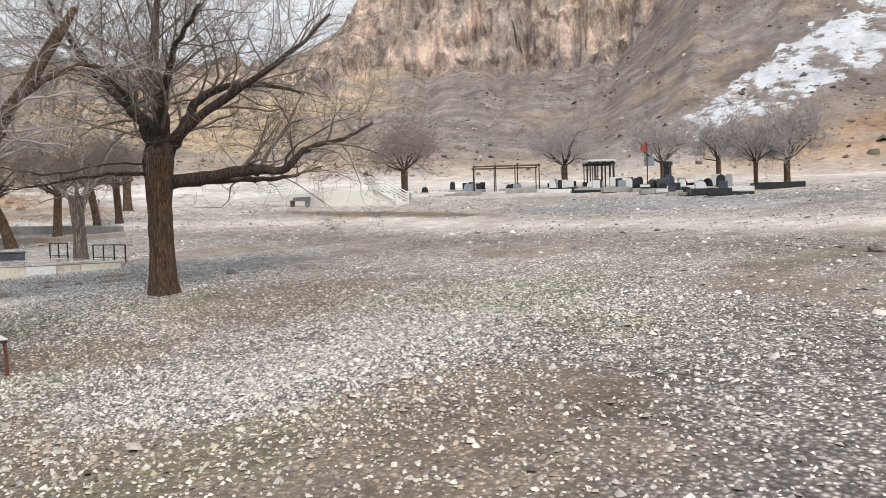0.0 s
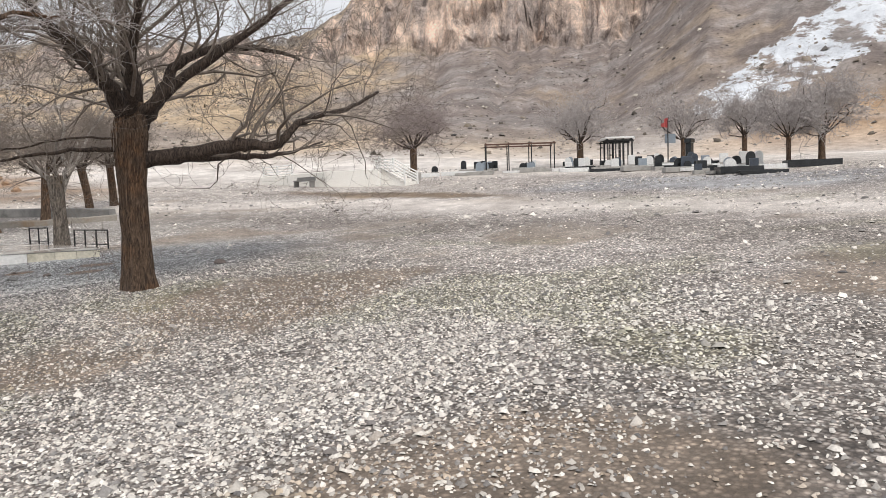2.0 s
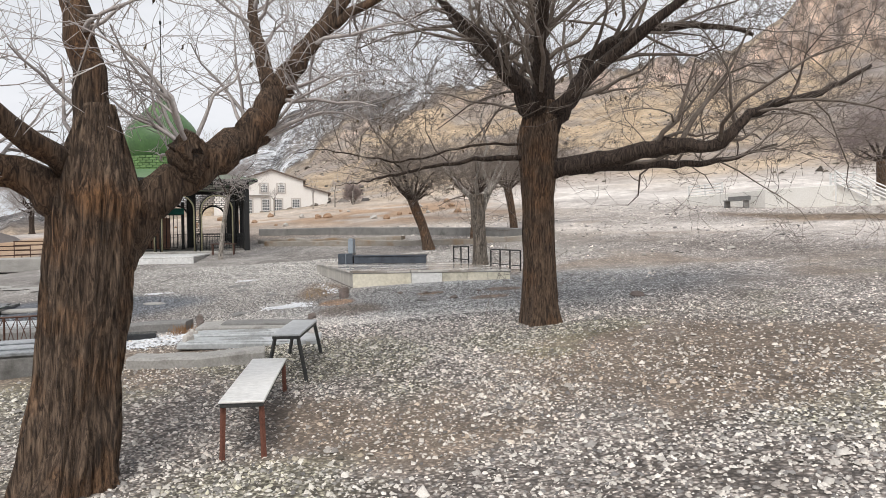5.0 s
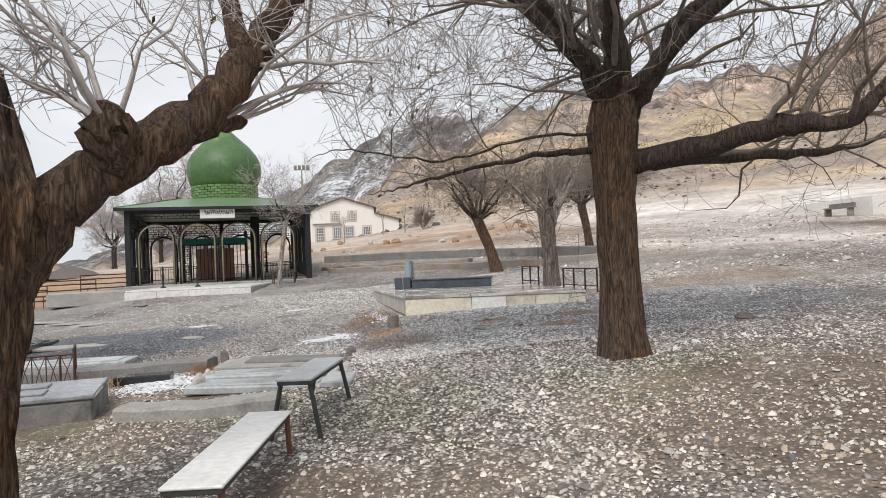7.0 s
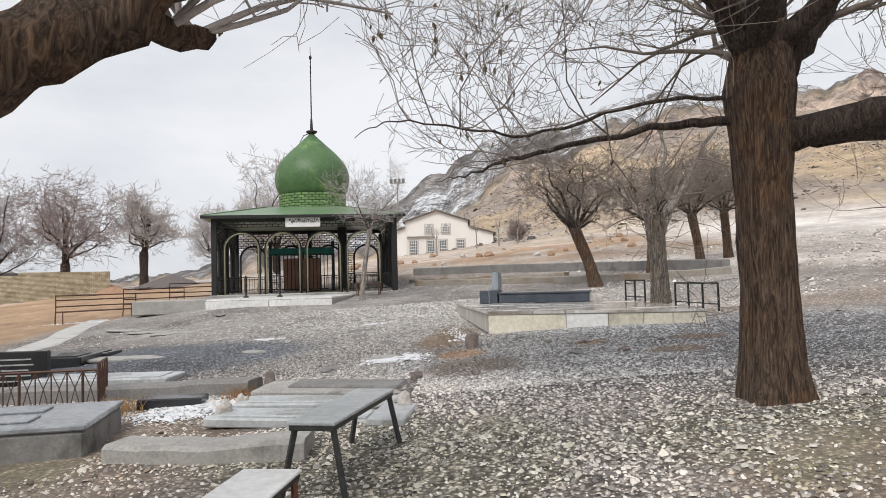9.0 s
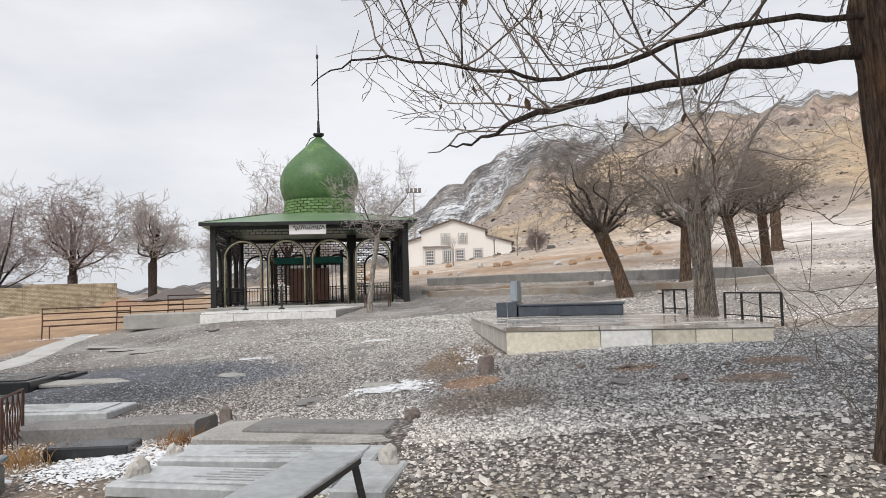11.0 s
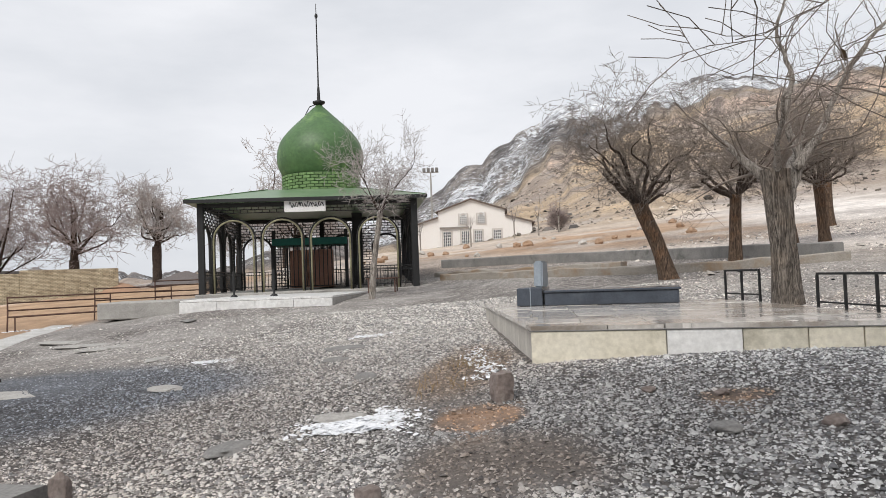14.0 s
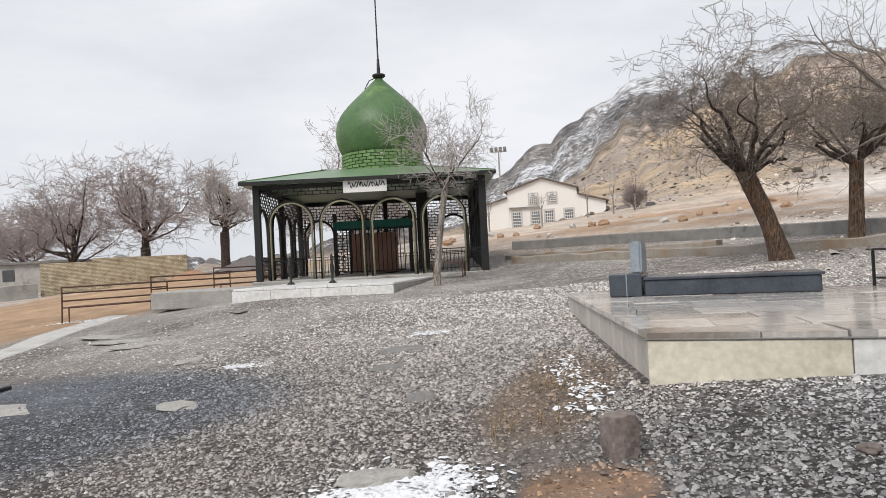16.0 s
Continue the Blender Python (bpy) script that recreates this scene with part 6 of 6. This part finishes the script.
def gravel_field(seed, label):
    rng = np.random.default_rng(seed)
    # denser towards the line walked, thinning out with distance
    n = 190000 if seed == 9 else 125000
    path_t = rng.uniform(0, 1, n)
    px = np.interp(path_t, [0, 0.3, 0.55, 1.0], [0.5, 3.2, 3.6, 3.2]) + np.interp(path_t, [0, 0.3, 0.55, 1.0], [3.4, 1.2, 0.2, 0.0])
    py = np.interp(path_t, [0, 0.3, 0.55, 1.0], [3.0, 7.5, 12.0, 23.0])
    x = px + rng.normal(0, 3.2, n)
    y = py + rng.normal(0, 1.8, n)
    if seed != 9:
        y = 15.3 + 14 * rng.random(n) ** 1.45
        x = 3.0 + rng.normal(0, 1, n) * (2.1 + 0.1 * (y - 15.3))
    keep = np.ones(n, bool)
    for ax, ay, r in ((5.95, 14.0, 0.32), (0.85, 9.7, 0.42)):
        keep &= np.hypot(x - ax, y - ay) > r
    keep &= ~((x > 3.0) & (x < 7.1) & (y > 19.75 - (x - 3.6) * 0.16) & (y < 25.2) & (x > 3.6 - 0.125 * (y - 19.7)))
    keep &= ~((x > 0.85) & (x < 2.75) & (y > 14.25) & (y < 16.25))
    keep &= ~((x < 0.3) & (x > -2.3) & (y > 13.0) & (y < 14.7))
    keep &= ~((x < -0.7) & (x > -3) & (y > 17.3) & (y < 18.2))
    x, y = x[keep], y[keep]
    z, cliff, rock_, r, b = land(x, y)
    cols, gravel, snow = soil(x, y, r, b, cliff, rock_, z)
    front = 1 - step(13.5, 17, y)
    size = rng.lognormal(np.log(0.0106), 0.38, len(x)) * (0.84 + 0.42 * front) * (1 + 0.07 * np.maximum(0, y - 18))
    big = rng.random(len(x)) < 0.008
    size = np.where(big, size * 1.7, size)
    size = np.clip(size, 0.005, 0.06)
    patch = fbm(x / 1.6, y / 1.6, 3, 61)
    keep = rng.random(len(x)) < np.clip(0.5 + 1.5 * (patch - 0.3) + 0.2 * (1 - front), 0.2, 1) * np.clip(gravel + 0.2, 0.25, 1)
    x, y, z, size, cols, front = x[keep], y[keep], z[keep], size[keep], cols[keep], front[keep]
    white = (rng.random(len(x)) < 0.68)[:, None] * front[:, None]
    cols = cols * 1.15 * (1 - 0.75 * white) + np.array((0.57, 0.55, 0.525)) * 0.75 * white
    grey = (rng.random(len(x)) < 0.34)[:, None] * (1 - front[:, None]) * np.clip((cols.mean(1, keepdims=True) - 0.16) / 0.12, 0.1, 1)
    cols = cols * (1 - 0.5 * grey) + np.array((0.44, 0.445, 0.45)) * 0.5 * grey
    pts = np.stack([x, y, z + 0.1 * size], -1)
    octa_scatter("gravel", pts, size, np.clip(cols, 0.02, 0.75), M_STONES, label, "gravel", seed)


def snow_patch(cx, cy, sx, sy, n, seed):
    rng = np.random.default_rng(seed)
    x, y = cx + rng.normal(0, sx, n), cy + rng.normal(0, sy, n)
    z = land(x, y)[0]
    size = rng.lognormal(np.log(0.013), 0.5, n)
    keep = fbm(x / 0.35, y / 0.35, 3, seed) > 0.42
    pts = np.stack([x, y, z + 0.012], -1)[keep]
    octa_scatter("snow", pts, np.clip(size[keep], 0.01, 0.09), np.ones((keep.sum(), 3)) * np.array((0.8, 0.81, 0.84)), M_SNOW, "thin melting patch of white snow on gravel", "snow", seed, 0.25)


gravel_field(9, "loose pale and grey broken stones over the ground")
gravel_field(10, "fine blue-grey crushed gravel of the grave yard")

def field_stones():
    """Scattered larger stones over the open slope."""
    rng = np.random.default_rng(21)
    n = 15000
    x, y = rng.uniform(7, 40, n), rng.uniform(-4, 46, n)
    z, cliff, rock_, r, b = land(x, y)
    keep = (fbm(x / 4, y / 4, 3, 66) > 0.42) & ~((x > 33) & (y > 12) & (y < 38))
    x, y, z, r = x[keep], y[keep], z[keep], r[keep]
    size = np.clip(rng.lognormal(np.log(0.022), 0.5, len(x)) * (1 + r / 45), 0.01, 0.12)
    tone = rng.uniform(0.26, 0.65, (len(x), 1))
    octa_scatter("field_gravel", np.stack([x, y, z], -1), size, tone * np.array((1.0, 0.94, 0.88)), M_STONES, "scattered field stones over the open slope", "stones", 21)


def hillside_scree():
    """Boulders, scree and dark thorn cushions on the mountain side."""
    rng = np.random.default_rng(22)
    n = 17000
    b = np.radians(rng.uniform(-6, 84, n))
    r = 74 + 150 * rng.random(n) ** 0.8
    x, y = 3 + r * np.sin(b), 9 + r * np.cos(b)
    z, cliff, rock_, r, bd = land(x, y)
    keep = (fbm(x / 14, y / 14, 4, 67) > 0.4) & (cliff < 0.2)
    x, y, z, r = x[keep], y[keep], z[keep], r[keep]
    size = np.clip(rng.lognormal(np.log(0.16), 0.55, len(x)), 0.06, 0.9)
    dark = rng.random(len(x))[:, None] < 0.6
    cols = np.where(dark, np.array((0.15, 0.125, 0.10)), np.array((0.40, 0.36, 0.32))) * rng.uniform(0.7, 1.2, (len(x), 1))
    octa_scatter("scree", np.stack([x, y, z - 0.05], -1), size, cols, M_STONES, "scree and low thorn cushions on the hillside", "scree", 22)


field_stones()
hillside_scree()
snow_patch(2.28, 17.92, 0.17, 0.2, 3600, 5)
snow_patch(0.35, 15.35, 0.33, 0.24, 3000, 6)
snow_patch(3.2, 19.6, 0.10, 0.45, 300, 7)
snow_patch(3.0, 20.8, 0.08, 0.4, 220, 8)
snow_patch(-1.0, 22.6, 0.2, 0.1, 500, 10)
snow_patch(-10.4, 32.0, 0.6, 0.25, 900, 11)
snow_patch(0.9, 24.2, 0.3, 0.1, 500, 12)


def dry_grass(cx, cy, spread, n, seed, col):
    rng = random.Random(seed)
    t = Tubes()
    for i in range(n):
        x, y = cx + rng.gauss(0, spread), cy + rng.gauss(0, spread)
        z = gz(x, y)
        dx, dy = rng.uniform(-0.09, 0.09), rng.uniform(-0.09, 0.09)
        h = rng.uniform(0.05, 0.16)
        t.add([(x, y, z - 0.01), (x + dx * 0.5, y + dy * 0.5, z + h * 0.7), (x + dx, y + dy, z + h)], [0.003, 0.0025, 0.001], 3)
    ob = t.make("dry_grass", surface("straw", [c * 0.7 for c in col], col, 8, 0.9))
    tagged(ob, "tuft of dry straw-coloured grass", "grass", "", "stuff")


dry_grass(-0.55, 15.55, 0.16, 260, 1, (0.46, 0.27, 0.11))
dry_grass(0.72, 15.9, 0.10, 120, 2, (0.36, 0.19, 0.08))
dry_grass(2.75, 18.9, 0.14, 26, 3, (0.36, 0.25, 0.13))
dry_grass(2.95, 19.9, 0.12, 40, 4, (0.36, 0.26, 0.14))


# withered leaves still hanging on the spreading tree
def hanging_leaves(owner, n, seed):
    rng = random.Random(seed)
    crown = [o for o in owner.children if o.name.startswith("crown")][0]
    vs = crown.data.vertices
    me = bpy.data.meshes.new("leaf")
    me.from_pydata([(0, 0, 0), (0.014, 0.006, -0.022), (0.016, -0.004, -0.045), (0, 0.004, -0.075), (-0.016, -0.004, -0.045), (-0.014, 0.006, -0.022), (0, 0.012, -0.035)], [],
                   [(0, 1, 6), (1, 2, 6), (2, 3, 6), (3, 4, 6), (4, 5, 6), (5, 0, 6)])
    me.materials.append(M_LEAF)
    k = 0
    while k < n:
        p = vs[rng.randrange(len(vs))].co
        if p.x > 1.5 or p.z > 4.6:
            continue
        ob = new("leaf", me)
        ob.parent = crown
        ob.matrix_local = pose(p.x, p.y, p.z, rng.uniform(-25, 25), rng.uniform(-25, 25), rng.uniform(0, 360))
        k += 1


hanging_leaves(SPREADING, 110, 4)
hanging_leaves(GNARLED, 50, 5)
